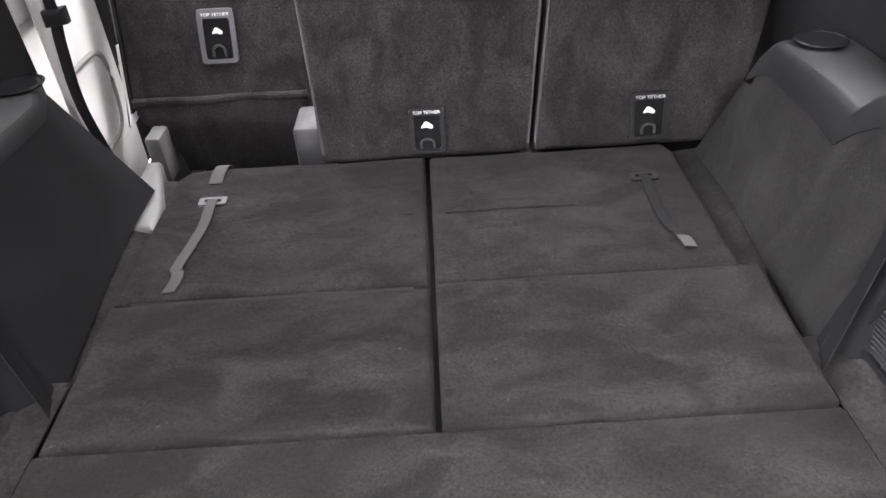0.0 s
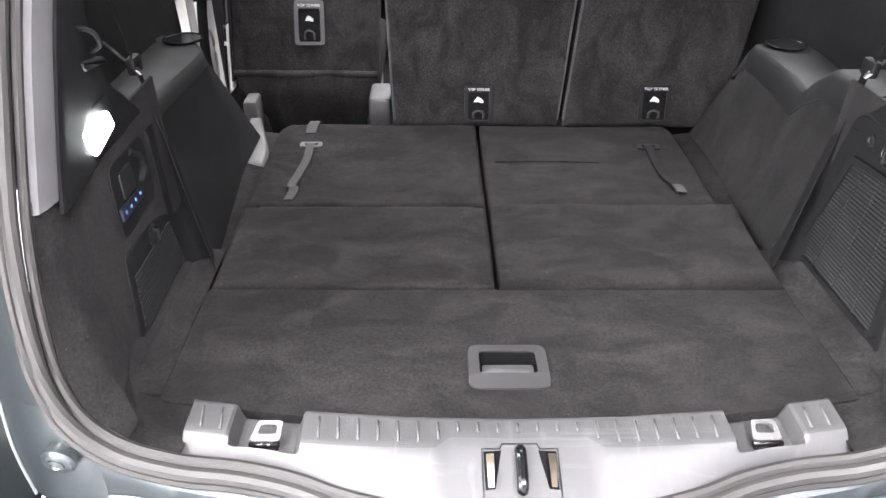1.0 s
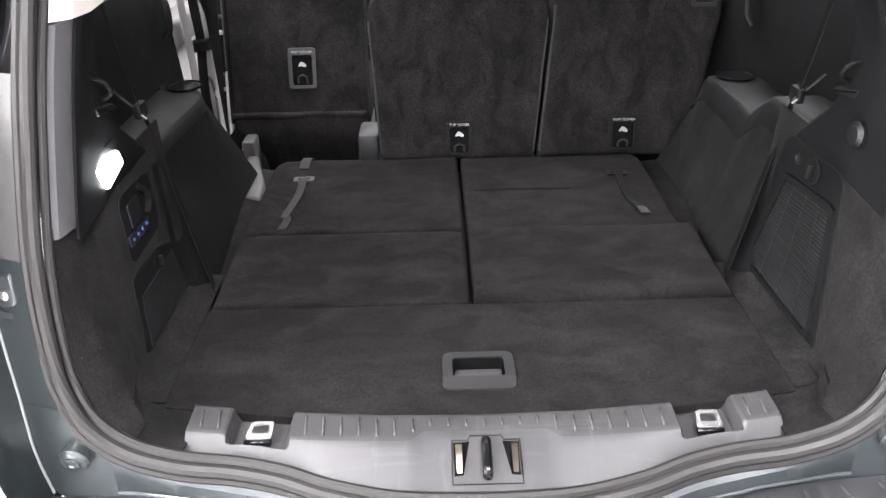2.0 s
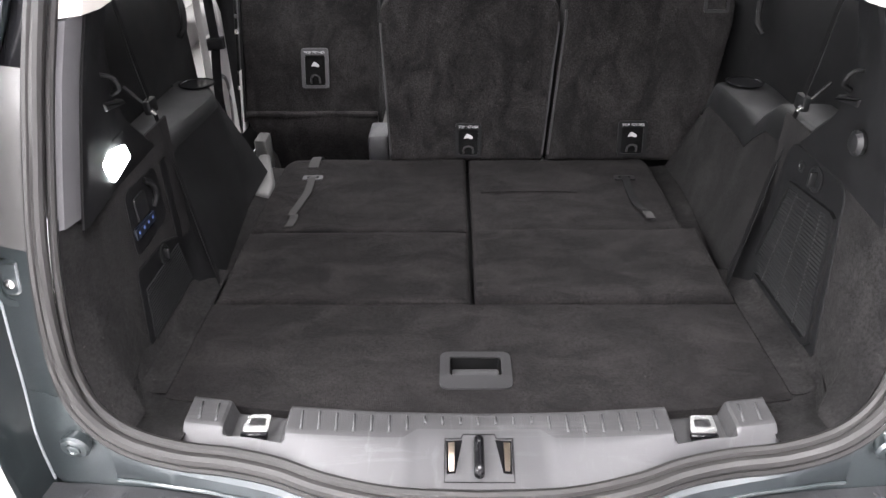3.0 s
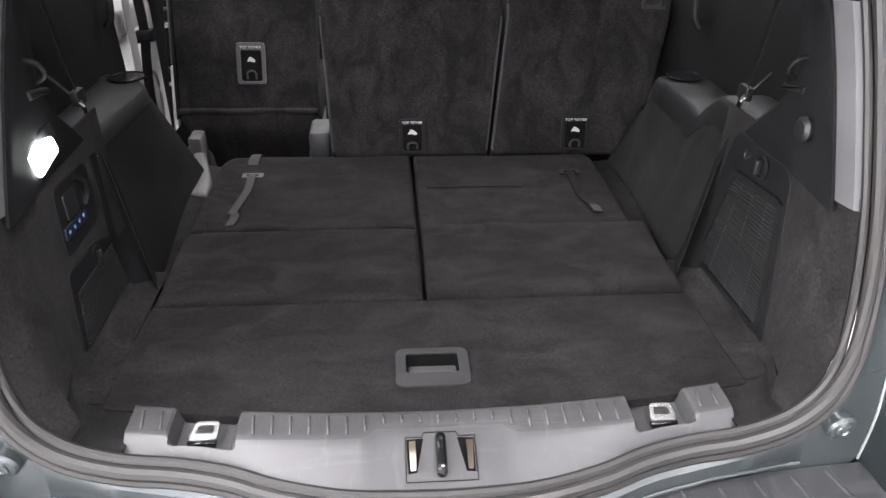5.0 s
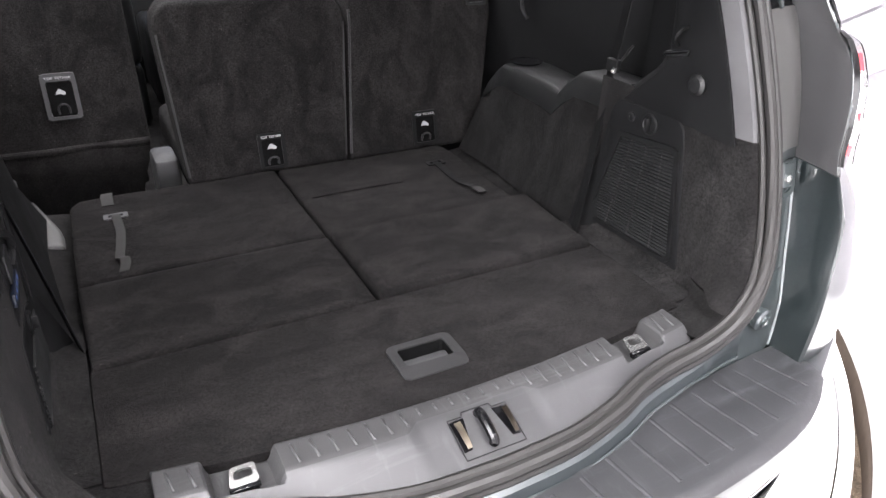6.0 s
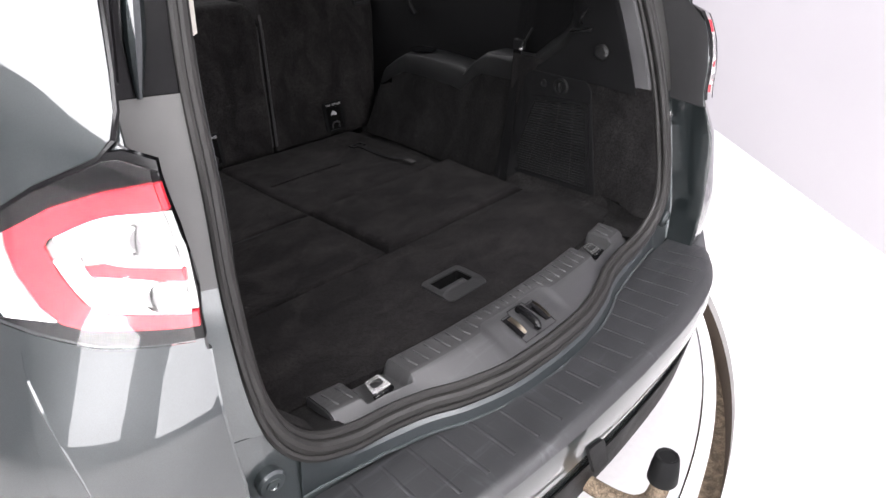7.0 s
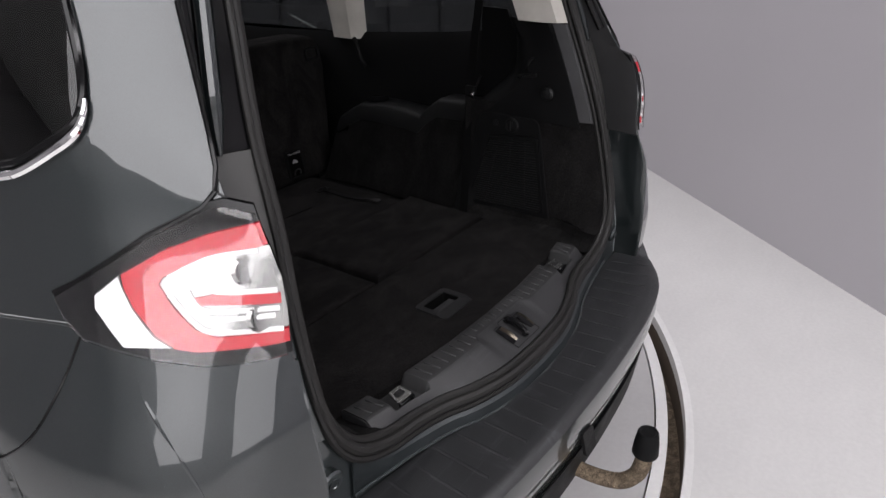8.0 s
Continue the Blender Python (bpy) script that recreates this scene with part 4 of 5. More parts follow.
        part("strap_loop", sheet_bm([[p - Vector((0.013, 0, 0)), p + Vector((0.013, 0, 0))] for p in loop], 0.0018), WEBBING, seat, "grey strap loop over the rear edge", smooth=False)
    return seat


folded_seat(LEFTSIDE, "black carpeted folded seat with a grey pull strap and grey slot")
folded_seat(RIGHTSIDE, "black carpeted folded seat with a curled grey pull strap")
single("boot_tub", box_bm(-0.60, 0.60, -0.30, 0.72, 0.42, F - 0.057, 0.004), PLASTIC, "black boot tub under the carpeted floor", "boot tub", kind="structure")
single("cabin_floor", box_bm(-0.80, 0.80, 0.72, 3.1, 0.30, 0.36, 0.004), CARPET_SIDE, "dark cabin floor carpet", "floor", kind="structure")

# ---- sill trim with hooks and striker ----
sill = thing("sill_trim", "scuffed grey plastic boot sill trim with raised ribs", "sill trim", (0, -0.33, 0.6))
GASKET = [p for p in loop_offset(FULL, -0.018, -0.006)]


def gasket_y(x):
    pts = sorted(((p.x, p.y) for p in GASKET if p.z < 0.64), key=lambda q: q[0])
    return lerp(x, [q[0] for q in pts], [q[1] for q in pts])


def step(x, a, b):
    t = min(1.0, max(0.0, (x - a) / (b - a)))
    return t * t * (3 - 2 * t)


def pocket(x):
    x = abs(x)
    return step(x, 0.284, 0.296) * (1 - step(x, 0.372, 0.382))


TOP = 0.636


def break_y(x):
    return carpet_edge(x) - lerp(abs(x), [0, 0.09, 0.11, 0.26, 0.44], [0.034, 0.034, 0.052, 0.056, 0.055])


def smoothmin(a, b, k=0.004):
    h = max(k - abs(a - b), 0.0) / k
    return min(a, b) - h * h * k / 4


def sill_z(x, t):
    """Height of the sill cover at t from the carpet's edge (0) to the weatherstrip (1)."""
    c, g = carpet_edge(x), gasket_y(x) + 0.004
    y, b = c + (g - c) * t, break_y(x)
    top, face = TOP, 0.606 + (TOP - 0.606) * (y - g) / (b - g)
    z = smoothmin(top, face, 0.006)
    return z + (smoothmin(z, TOP - 0.027, 0.005) - z) * pocket(x) * (1 - step(t, 0.70, 0.80))


xs = [-0.440 + 0.88 * k / 220 for k in range(221)]


def sill_point(x, t):
    c, g = carpet_edge(x), gasket_y(x) + 0.004
    return Vector((x, c + (g - c) * t, sill_z(x, t)))


def split(x):
    c, g = carpet_edge(x), gasket_y(x) + 0.004
    return min(0.95, (break_y(x) - 0.001 - c) / (g - c))


upper, lower = [], []
for x in xs:
    c, k = carpet_edge(x), split(x)
    low = pocket(x)
    upper.append([Vector((x, c + 0.004, 0.600)), Vector((x, c + 0.001, TOP - 0.006 - 0.027 * low)), Vector((x, c - 0.002, TOP - 0.0015 - 0.027 * low))] + [sill_point(x, 0.06 + (k - 0.06) * q / 16) for q in range(17)])
    lower.append([sill_point(x, k + (1 - k) * q / 16) for q in range(17)] + [Vector((x, gasket_y(x) + 0.003, 0.600))])
part("sill_top", sheet_bm(upper, 0.003), SILLTOP, sill, "coarse-grained dark grey sill top with two hook pockets")
part("sill_face", sheet_bm(lower, 0.003), SILL, sill, "smooth scuffed grey sloping sill face")
for s in (-1, 1):
    x = s * 0.4405
    c, b, g = carpet_edge(x), break_y(x), gasket_y(x)
    part("end_cap", prism_bm([(c, 0.60), (c, TOP - 0.003), (b, TOP - 0.004), (g + 0.006, 0.605), (g + 0.006, 0.60)], lambda a, q, d, s=s: (s * (0.4380 + d), a, q), 0.004), SILL, sill)
for k in range(-17, 18):
    x = k * 0.0262 * 1.0
    if abs(x) > 0.275 and not 0.39 < abs(x) < 0.432:
        continue
    c, b = carpet_edge(x), break_y(x)
    part("rib", tube_bm([(x * 1.012, c - 0.012, TOP + 0.0002), (x, b + 0.007, TOP + 0.0002)], 0.0019, 6), RIB, sill, "worn lighter rib")
# striker plate on the sloping face
def slope(x, v, d=0.0):
    b, g = break_y(x), gasket_y(x) + 0.006
    return Vector((x, b + (g - b) * v - d * 0.4, TOP - 0.003 + (0.608 - TOP) * v + d * 0.9))


plate = part("striker_plate", sheet_bm([[slope(x, v, 0.0018) for x in [-0.062 + 0.124 * k / 12 for k in range(13)]] for v in (0.10, 0.3, 0.5, 0.7, 0.9)], 0.003), SILL, sill, "smooth grey striker surround")
rim = [slope(x, v, 0.0040) for x, v in ((-0.049, 0.18), (-0.026, 0.18), (-0.023, 0.10), (0.023, 0.10), (0.026, 0.18), (0.049, 0.18), (0.049, 0.92), (-0.049, 0.92))]
rim = [p.lerp(q, k / 4) for p, q in zip(rim, rim[1:] + rim[:1]) for k in range(4)]
part("plate_joint", tube_bm(rim, 0.0008, 6, closed=True), PLASTIC, plate, "fine dark joint round the striker plate")
for s in (-1, 1):
    hole_out = [slope(s * 0.047, 0.22, 0.0035), slope(s * 0.024, 0.20, 0.0035), slope(s * 0.034, 0.76, 0.0035), slope(s * 0.046, 0.78, 0.0035)]
    own = bmesh.new()
    own.faces.new([own.verts.new(p) for p in hole_out])
    thicken(own, 0.001)
    part("hole", own, GLOSS_BLACK, plate, "black hole beside the striker", smooth=False)
    part("latch_tongue", sheet_bm([[slope(s * (0.0450 - 0.004 * v * v), v, 0.0055 + 0.008 * math.sin(v * 3.1)), slope(s * (0.0350 + 0.002 * v * v), v, 0.0065 + 0.010 * math.sin(v * 3.1))] for v in (0.28, 0.38, 0.5, 0.62, 0.76)], 0.002), BRASSY, plate, "worn bare steel latch tongue")
part("striker", tube_bm(smooth_curve([slope(0.0, 0.20, 0.004), slope(0.0, 0.24, 0.012), slope(0.0, 0.48, 0.014), slope(0.0, 0.72, 0.012), slope(0.0, 0.78, 0.004)], 5), 0.0075, 10), GLOSS_BLACK, plate, "black greased striker loop")


def hook(side):
    t = thing("tie_down_hook", "bright steel folding tie-down hook in a sill pocket", "tie-down hook", (side * 0.337, -0.34, 0.612), "tie-down hooks")
    x0 = side * 0.335
    o2 = rounded([(-0.020, -0.012), (0.020, -0.012), (0.020, 0.021), (-0.013, 0.021)], 0.006)
    i2 = rounded([(-0.012, -0.001), (0.014, -0.001), (0.014, 0.0145), (-0.009, 0.0145)], 0.005)
    put = lambda a, b, d: (x0 + a, -0.325 + b * 0.95, 0.6185 + d + 0.15 * b)
    part("loop", ring_bm(angle_sample(o2, (0.002, 0.008), 48), angle_sample(i2, (0.002, 0.008), 48), put, 0.005), HOOK, t, "bright flat steel loop")
    part("hinge", tube_bm([(x0 - 0.020, -0.3385, 0.6170), (x0 + 0.020, -0.3385, 0.6170)], 0.004, 10), GLOSS_BLACK, t, "black hinge barrel")
    part("socket", box_bm(x0 - 0.018, x0 + 0.018, -0.345, -0.333, 0.607, 0.6145, 0.002), GLOSS_BLACK, t, "black hinge socket")
    return t


hook(LEFTSIDE)
hook(RIGHTSIDE)

# ---- side trims ----
WALLX = 0.556
TRIM_Z, TRIM_Y = [0.93, 0.945, 1.0, 1.04, 1.135, 1.18, 1.2], [0.04, 0.02, -0.045, -0.078, -0.078, -0.052, -0.045]


def side_trim(side):
    s = side
    name = "grey and black boot side trim with carpet lining and vent door" if s > 0 else "black boot side trim with carpet lining, lamp and switches"
    trim = thing("side_trim", name, "side trim", (s * 0.57, 0.0, F - 0.02), "boot side trims")
    V = lambda x, y, z: Vector((s * x, y, z))
    # flat lined wall and its wrap to the opening
    zs = [0.655, 0.70, 0.76, 0.82, 0.88, 0.935, 0.96]
    lip = loop_offset(APERTURE, -0.017, -0.006)
    rows = []
    for z in zs:
        g = z_at(lip, z)
        rows.append([V(WALLX, 0.10, z), V(WALLX, 0.0, z), V(WALLX, -0.1, z), V(WALLX, -0.20, z), V(WALLX * 0.7 + g.x * 0.3 - 0.004, -0.245 * 0.7 + g.y * 0.3, z), V(g.x - 0.004, g.y + 0.03, z), V(g.x, g.y, z)])
    part("wall_lining", sheet_bm(rows, 0.004), CARPET_SIDE, trim, "dark grey felt wall lining")
    low = [p for p in lip if p.z < 0.657 and p.x > 0.435]
    inner = smooth_curve([(0.556, -0.20, 0.655), (0.553, -0.222, 0.640), (0.541, -0.238, 0.626), (0.52, -0.249, 0.618), (0.497, -0.258, 0.616), (0.468, -0.266, 0.616), (0.437, -0.272, 0.616)], 6)
    corner, n = [], len(low)
    for k, p in enumerate(low):
        q = inner[round(k * (len(inner) - 1) / (n - 1))]
        a, g = V(*q), V(p.x, p.y, p.z)
        corner.append([a, a.lerp(g, 0.35) + Vector((0, 0, -0.004)), a.lerp(g, 0.75) + Vector((0, 0, -0.002)), g])
    part("corner_lining", sheet_bm(corner, 0.003), CARPET_SIDE, trim, "rounded felt corner lining")
    part("corner_base", box_bm(min(s * 0.44, s * 0.556), max(s * 0.44, s * 0.556), -0.276, -0.18, F - 0.04, F - 0.006), CARPET_SIDE, trim, "felt corner base")
    # unseen block, added to stop brightness showing through the corner seam
    part("lining_light_stop", box_bm(min(s * (WALLX + 0.006), s * (WALLX + 0.026)), max(s * (WALLX + 0.006), s * (WALLX + 0.026)), -0.25, -0.08, F - 0.03, 0.70), CARPET_SIDE, trim, "felt block added behind the lining against stray light")
    part("floor_fillet", sheet_bm([[V(0.499, y, F - 0.004), V(0.52, y, F - 0.003), V(0.543, y, F + 0.006), V(0.553, y, F + 0.022), V(WALLX, y, 0.656)] for y in (-0.25, -0.22, -0.15, -0.05, 0.05, 0.12)], 0.003), CARPET_SIDE, trim, "felt strip along the floor edge")
    # hard upper trim
    rows = []
    for z in (0.930, 0.945, 0.96, 0.98, 1.0, 1.02, 1.05, 1.08, 1.11, 1.14, 1.17, 1.20):
        g = z_at(lip, z)
        x = lerp(z, [0.93, 0.96, 1.2], [WALLX - 0.001, WALLX - 0.006, WALLX - 0.02])
        yf = lerp(z, TRIM_Z, TRIM_Y)
        rows.append([V(0.702, 0.14, z), V(x + 0.15, yf + 0.09, z), V(x + 0.05, yf + 0.03, z), V(x + 0.012, yf + 0.005, z), V(x, yf - 0.012, z), V(x, (yf - 0.13) / 2, z), V(x, -0.12, z), V(g.x - 0.020, g.y + 0.045, z), V(g.x - 0.018, g.y + 0.034, z)])
    part("upper_trim", sheet_bm(rows, 0.004), PLASTIC, trim, "black grained upper trim")
    zs = [0.945 + 0.25 * k / 8 for k in range(9)]
    rows = []
    for z in zs:
        g = z_at(lip, z)
        rows.append([V(g.x - 0.017, g.y + 0.040, z), V(g.x - 0.017, g.y + 0.034, z), V(g.x - 0.014, g.y + 0.016, z), V(g.x - 0.010, g.y + 0.003, z), V(g.x + 0.002, g.y - 0.003, z)])
    part("pillar_trim", sheet_bm(rows, 0.004), PILLAR, trim, "mid-grey pillar trim")
    zs = [1.198 + 0.36 * k / 8 for k in range(9)]
    rows = []
    for z in zs:
        g = z_at(lip, z)
        rows.append([V(g.x + 0.10, g.y + 0.19, z), V(g.x - 0.014, g.y + 0.13, z), V(g.x - 0.024, g.y + 0.06, z), V(g.x - 0.020, g.y + 0.02, z), V(g.x + 0.002, g.y - 0.002, z)])
    part("upper_pillar", sheet_bm(rows, 0.004), BEIGE, trim, "light beige upper pillar trim")
    # belt channel strip
    head = 0.86 if s < 0 else 0.932
    part("channel_edge", sheet_bm([[V(0.521 + 0.08 * (z - F) / (head - F), 0.112, z), V(0.517 + 0.08 * (z - F) / (head - F), 0.096, z), V(0.534 + 0.045 * (z - F) / (head - F), 0.078, z), V(WALLX - 0.004, 0.050, z), V(WALLX - 0.003, 0.030, z)] for z in (F - 0.02, 0.66, 0.72, 0.78, 0.84, 0.90)], 0.003), PLASTIC, trim, "black plastic belt channel")
    # wheel arch box with ledge
    rows, cap = [], []
    ys = [0.098, 0.135, 0.18, 0.23, 0.27, 0.30, 0.34, 0.40, 0.47, 0.53, 0.60, 0.68]
    for y in ys:
        fx = lerp(y, [0.13, 0.47, 0.68], [0.522, 0.548, 0.552])
        tx = lerp(y, [0.13, 0.19, 0.30, 0.50, 0.54, 0.68], [0.603, 0.600, 0.593, 0.580, 0.583, 0.64])
        h = 0.887 if s < 0 else lerp(y, [0.13, 0.235, 0.27, 0.30, 0.34, 0.52, 0.56, 0.68], [0.932, 0.930, 0.900, 0.868, 0.876, 0.884, 0.868, 0.80])
        if s < 0:
            h = lerp(y, [0.13, 0.185, 0.19, 0.64, 0.68], [0.86, 0.875, 0.887, 0.887, 0.88])
        band = h - (0.055 if s > 0 else 0.03)
        f = lambda z, fx=fx, tx=tx, h=h: fx + (tx - fx) * (z - F) / (h - F)
        go = lambda z, y=y: y if s > 0 else 0.098 + (y - 0.098) * (lerp(z, [0.60, 0.86], [0.655, 0.565]) - 0.098) / 0.582
        rows.append([V(f(z), go(z), z) for z in (F - 0.02, 0.70, 0.77, band)])
        y = go(0.88)
        cap.append([V(f(band) - 0.002, y, band), V(f(h - 0.012) - 0.002, y, h - 0.012), V(tx + 0.004, y, h - 0.002), V(tx + 0.012, y, h), V(tx + 0.045, y, h), V(tx + 0.085, y, h), V(0.70, y, h - 0.003)])
    part("arch_lining", sheet_bm(rows, 0.004), SHADED_FELT if s > 0 else PLASTIC, trim, "felt wheel arch lining, darkened for shade" if s > 0 else "black wheel arch cover")
    ledge = part("ledge", sheet_bm(cap, 0.004), PLASTIC_SOFT, trim, "dark plastic ledge with a cup holder")
    hl = 0.868 if s < 0 else 0.930
    part("rear_ledge", sheet_bm([[V(x0, y, hl), V(x0 + 0.05, y, hl), V(0.70, y, hl)] for y, x0 in ((-0.08, 0.575), (0.0, 0.57), (0.07, 0.575), (0.138, 0.60))], 0.004), PLASTIC_SOFT, ledge, "dark ledge behind the belt")
    cx, cy = (0.640, 0.515) if s < 0 else (0.640, 0.510)
    h = 0.888 if s < 0 else 0.8845
    cup = part("cup_holder", lathe_bm([(0.041, 0.0), (0.043, 0.003), (0.038, 0.004), (0.035, 0.0015)], V(cx, cy, h), (0, 0, 1), 28), GLOSS_BLACK, ledge, "round black cup holder rim")
    part("cup_well", lathe_bm([(0.036, 0.0), (0.0, 0.0005)], V(cx, cy, h + 0.0022), (0, 0, 1), 28), GLOSS_BLACK, cup, "dark cup holder well")
    part("arch_foot", sheet_bm([[V(x0, y, F - 0.045), V(x1, y, F - 0.030)] for y, x0, x1 in ((0.12, 0.485, 0.53), (0.30, 0.49, 0.545), (0.47, 0.49, 0.556), (0.72, 0.48, 0.60))], 0.004), CARPET_SIDE, trim, "felt strip beside the folded seat")
    # side wall up to the window, and window sill
    sill_z = lambda y: lerp(y, [0.13, 0.3, 0.7, 1.3, 2.4], [1.128, 1.110, 1.076, 1.048, 1.03])
    wall_y = (0.13, 0.3, 0.5, 0.7, 1.3, 2.4) if s > 0 else (0.13, 0.25, 0.4, 0.55, 0.66, 0.70)
    part("side_wall", sheet_bm([[V(0.69 + 0.013 * y + q * 0.004, y, z) for y in wall_y] for q, z in enumerate((0.40, 0.70, 0.875, 0.97))] + [[V(0.708 + 0.013 * y, y, sill_z(y) - 0.03) for y in wall_y], [V(0.722 + 0.013 * y, y, sill_z(y)) for y in wall_y], [V(0.80 + 0.008 * y, y, sill_z(y) - 0.022) for y in wall_y]], 0.004), PLASTIC, trim, "black lower window trim")
    if s < 0:
        part("hinge_base", cushion_bm(lambda b: -0.600, lambda b: -0.515 - 0.3 * max(0.0, b - 0.60), 0.53, 0.78, lambda a, b, d: (a, b, 0.590 + 0.012 * (b - 0.53) / 0.25 - d), 0.07, 0.014, 0.0, 6, 6), JAMBGREY, trim, "light grey seat hinge cover")
    for y, w in ((0.70, 0.075), (1.75, 0.06)):
        part("cabin_pillar", sheet_bm([[V(0.74, y - w, 1.06), V(0.70, y - 0.5 * w, 1.06), V(0.70, y + 0.5 * w, 1.06), V(0.74, y + w, 1.06)], [V(0.70, y - w * 1.2, 1.3), V(0.66, y - 0.5 * w, 1.3), V(0.66, y + 0.5 * w, 1.3), V(0.70, y + w * 1.2, 1.3)], [V(0.62, y - w * 1.6, 1.56), V(0.58, y - 0.5 * w, 1.56), V(0.58, y + 0.5 * w, 1.56), V(0.62, y + w * 1.6, 1.56)]], 0.004), BEIGE, trim, "light beige cabin pillar")
    if s < 0:
        part("door_trim", sheet_bm([[V(x, y, z) for x, y in ((0.752, 0.705), (0.762, 0.80), (0.768, 0.95), (0.768, 1.08), (0.764, 1.14))] for z in (0.40, 0.50, 0.65, 0.80, 0.92)] + [[V(0.782, y, z) for y in (0.705, 0.80, 0.95, 1.08, 1.14)] for z in (0.985, 1.055)], 0.004), LIGHT, trim, "light grey rear door trim panel")
        part("door_front", sheet_bm([[V(0.774, y, z) for y in (1.143, 1.3, 1.5, 1.64)] for z in (0.40, 0.65, 0.92, 1.055)], 0.004), PLASTIC, trim, "dark lower door trim")
        part("door_pocket", tube_bm(smooth_curve([V(0.762, 0.86, 0.62), V(0.761, 0.88, 0.56), V(0.764, 0.98, 0.54), V(0.764, 1.08, 0.57), V(0.764, 1.09, 0.72), V(0.763, 1.0, 0.75), V(0.762, 0.88, 0.73)], 5, True), 0.007, 8, closed=True), GREYSEAT, trim, "moulded grey door pocket rim")
        part("arm_rest", cushion_bm(lambda b: 0.74, lambda b: 0.98, 0.91, 0.985, lambda a, b, d: V(0.715 + d, a, b), 0.06, 0.02, 0.0, 6, 4), GREYSEAT, trim, "grey padded door armrest")
        part("door_groove", tube_bm([V(0.778, 0.72, 1.022), V(0.776, 0.85, 1.016), V(0.776, 1.1, 1.01)], 0.005, 8), GREYSEAT, trim, "grey groove along the door trim")
        part("pillar_cover", sheet_bm([[V(0.700, 0.742, z), V(0.694, 0.752, z), V(0.694, 0.770, z), V(0.70, 0.782, z)] for z in (0.50, 0.75, 0.95, 1.06)], 0.004), GREYSEAT, trim, "grey belt pillar cover")
    handle_y = 0.62
    part("pull_handle", tube_bm(smooth_curve([V(0.700, handle_y + 0.03, 1.06), V(0.686, handle_y + 0.01, 1.045), V(0.682, handle_y - 0.01, 1.00), V(0.694, handle_y - 0.02, 0.975)], 5), 0.008, 8), PLASTIC, trim, "black moulded grab loop")
    # knob and hook recess
    kx = 0.5425
    if s > 0:
        part("knob", lathe_bm([(0.019, 0.0), (0.019, 0.006), (0.011, 0.009), (0.010, 0.016), (0.018, 0.019), (0.019, 0.025), (0.013, 0.030), (0.0, 0.031)], V(kx + 0.008, -0.172, 1.012), (-s, 0, 0), 24), PLASTIC_SOFT, trim, "black round bag hook knob")
    rec = part("hook_recess", lathe_bm([(0.021, 0.0), (0.023, 0.004), (0.018, 0.005), (0.014, 0.001)], V(kx + 0.003, -0.115, 1.085), (-s, 0, 0), 20), GLOSS_BLACK, trim, "dark round hook recess")
    part("hook", tube_bm(smooth_curve([V(kx, -0.120, 1.100), V(kx - 0.02, -0.118, 1.095), V(kx - 0.024, -0.112, 1.078), V(kx - 0.008, -0.105, 1.066)], 4), 0.0036, 8), PLASTIC, rec, "black coat hook")
    part("hook_shelf", prism_bm(rounded([(-0.135, 1.062), (-0.075, 1.050), (-0.070, 1.040), (-0.130, 1.048)], 0.004), lambda a, b, d: (s * (kx + 0.006 - d), a, b), 0.014, 0.003), PLASTIC_SOFT, trim, "small moulded shelf under the hook")

    def flatplace(a, b, d):
        return (s * (WALLX - d), a, b)
    if s > 0:
        door = part("vent_door", prism_bm(rounded([(0.052, 0.928), (-0.142, 0.932), (-0.196, 0.628), (0.112, 0.628)], 0.03, 7), flatplace, 0.006, 0.003), PLASTIC, trim, "black plastic access door")
        corners = [(0.022, 0.866), (-0.143, 0.882), (-0.176, 0.648), (0.088, 0.642)]
        inn = [(0.014, 0.857), (-0.135, 0.872), (-0.167, 0.657), (0.077, 0.652)]
        c0 = (-0.05, 0.76)
        part("vent_frame", ring_bm(angle_sample(rounded(corners, 0.01), c0, 60), angle_sample(rounded(inn, 0.008), c0, 60), lambda a, b, d: (s * (WALLX - 0.006 - d), a, b), 0.006), PLASTIC, door, "raised vent frame")
        nsl = 30
        for k in range(nsl):
            t = (k + 0.5) / nsl
            yl, zl = inn[0][0] + (inn[3][0] - inn[0][0]) * t, inn[0][1] + (inn[3][1] - inn[0][1]) * t
            yr, zr = inn[1][0] + (inn[2][0] - inn[1][0]) * t, inn[1][1] + (inn[2][1] - inn[1][1]) * t
            h = 0.0021
            x = WALLX - 0.0062
            own = bmesh.new()
            q = [V(x, yl, zl - h), V(x - 0.0028, yl, zl), V(x, yl, zl + h), V(x, yr, zr - h), V(x - 0.0028, yr, zr), V(x, yr, zr + h)]
            v = [own.verts.new(p) for p in q]
            for f in ((0, 1, 4, 3), (1, 2, 5, 4), (0, 2, 1), (3, 4, 5), (0, 3, 5, 2)):
                own.faces.new([v[i] for i in f])
            part("slat", own, GREYVENT, door, smooth=False)
        for f in (0.22, 0.5, 0.78):
            own = bmesh.new()
            for k in range(nsl):
                t = (k + 0.5) / nsl
                y = (inn[0][0] + (inn[3][0] - inn[0][0]) * t) * (1 - f) + (inn[1][0] + (inn[2][0] - inn[1][0]) * t) * f
                z = (inn[0][1] + (inn[3][1] - inn[0][1]) * t) * (1 - f) + (inn[1][1] + (inn[2][1] - inn[1][1]) * t) * f
                own = box_bm(s * (WALLX - 0.0085) - 0.0015, s * (WALLX - 0.0085) + 0.0015, y - 0.0012, y + 0.0012, z - 0.0010, z + 0.0026, bm=own)
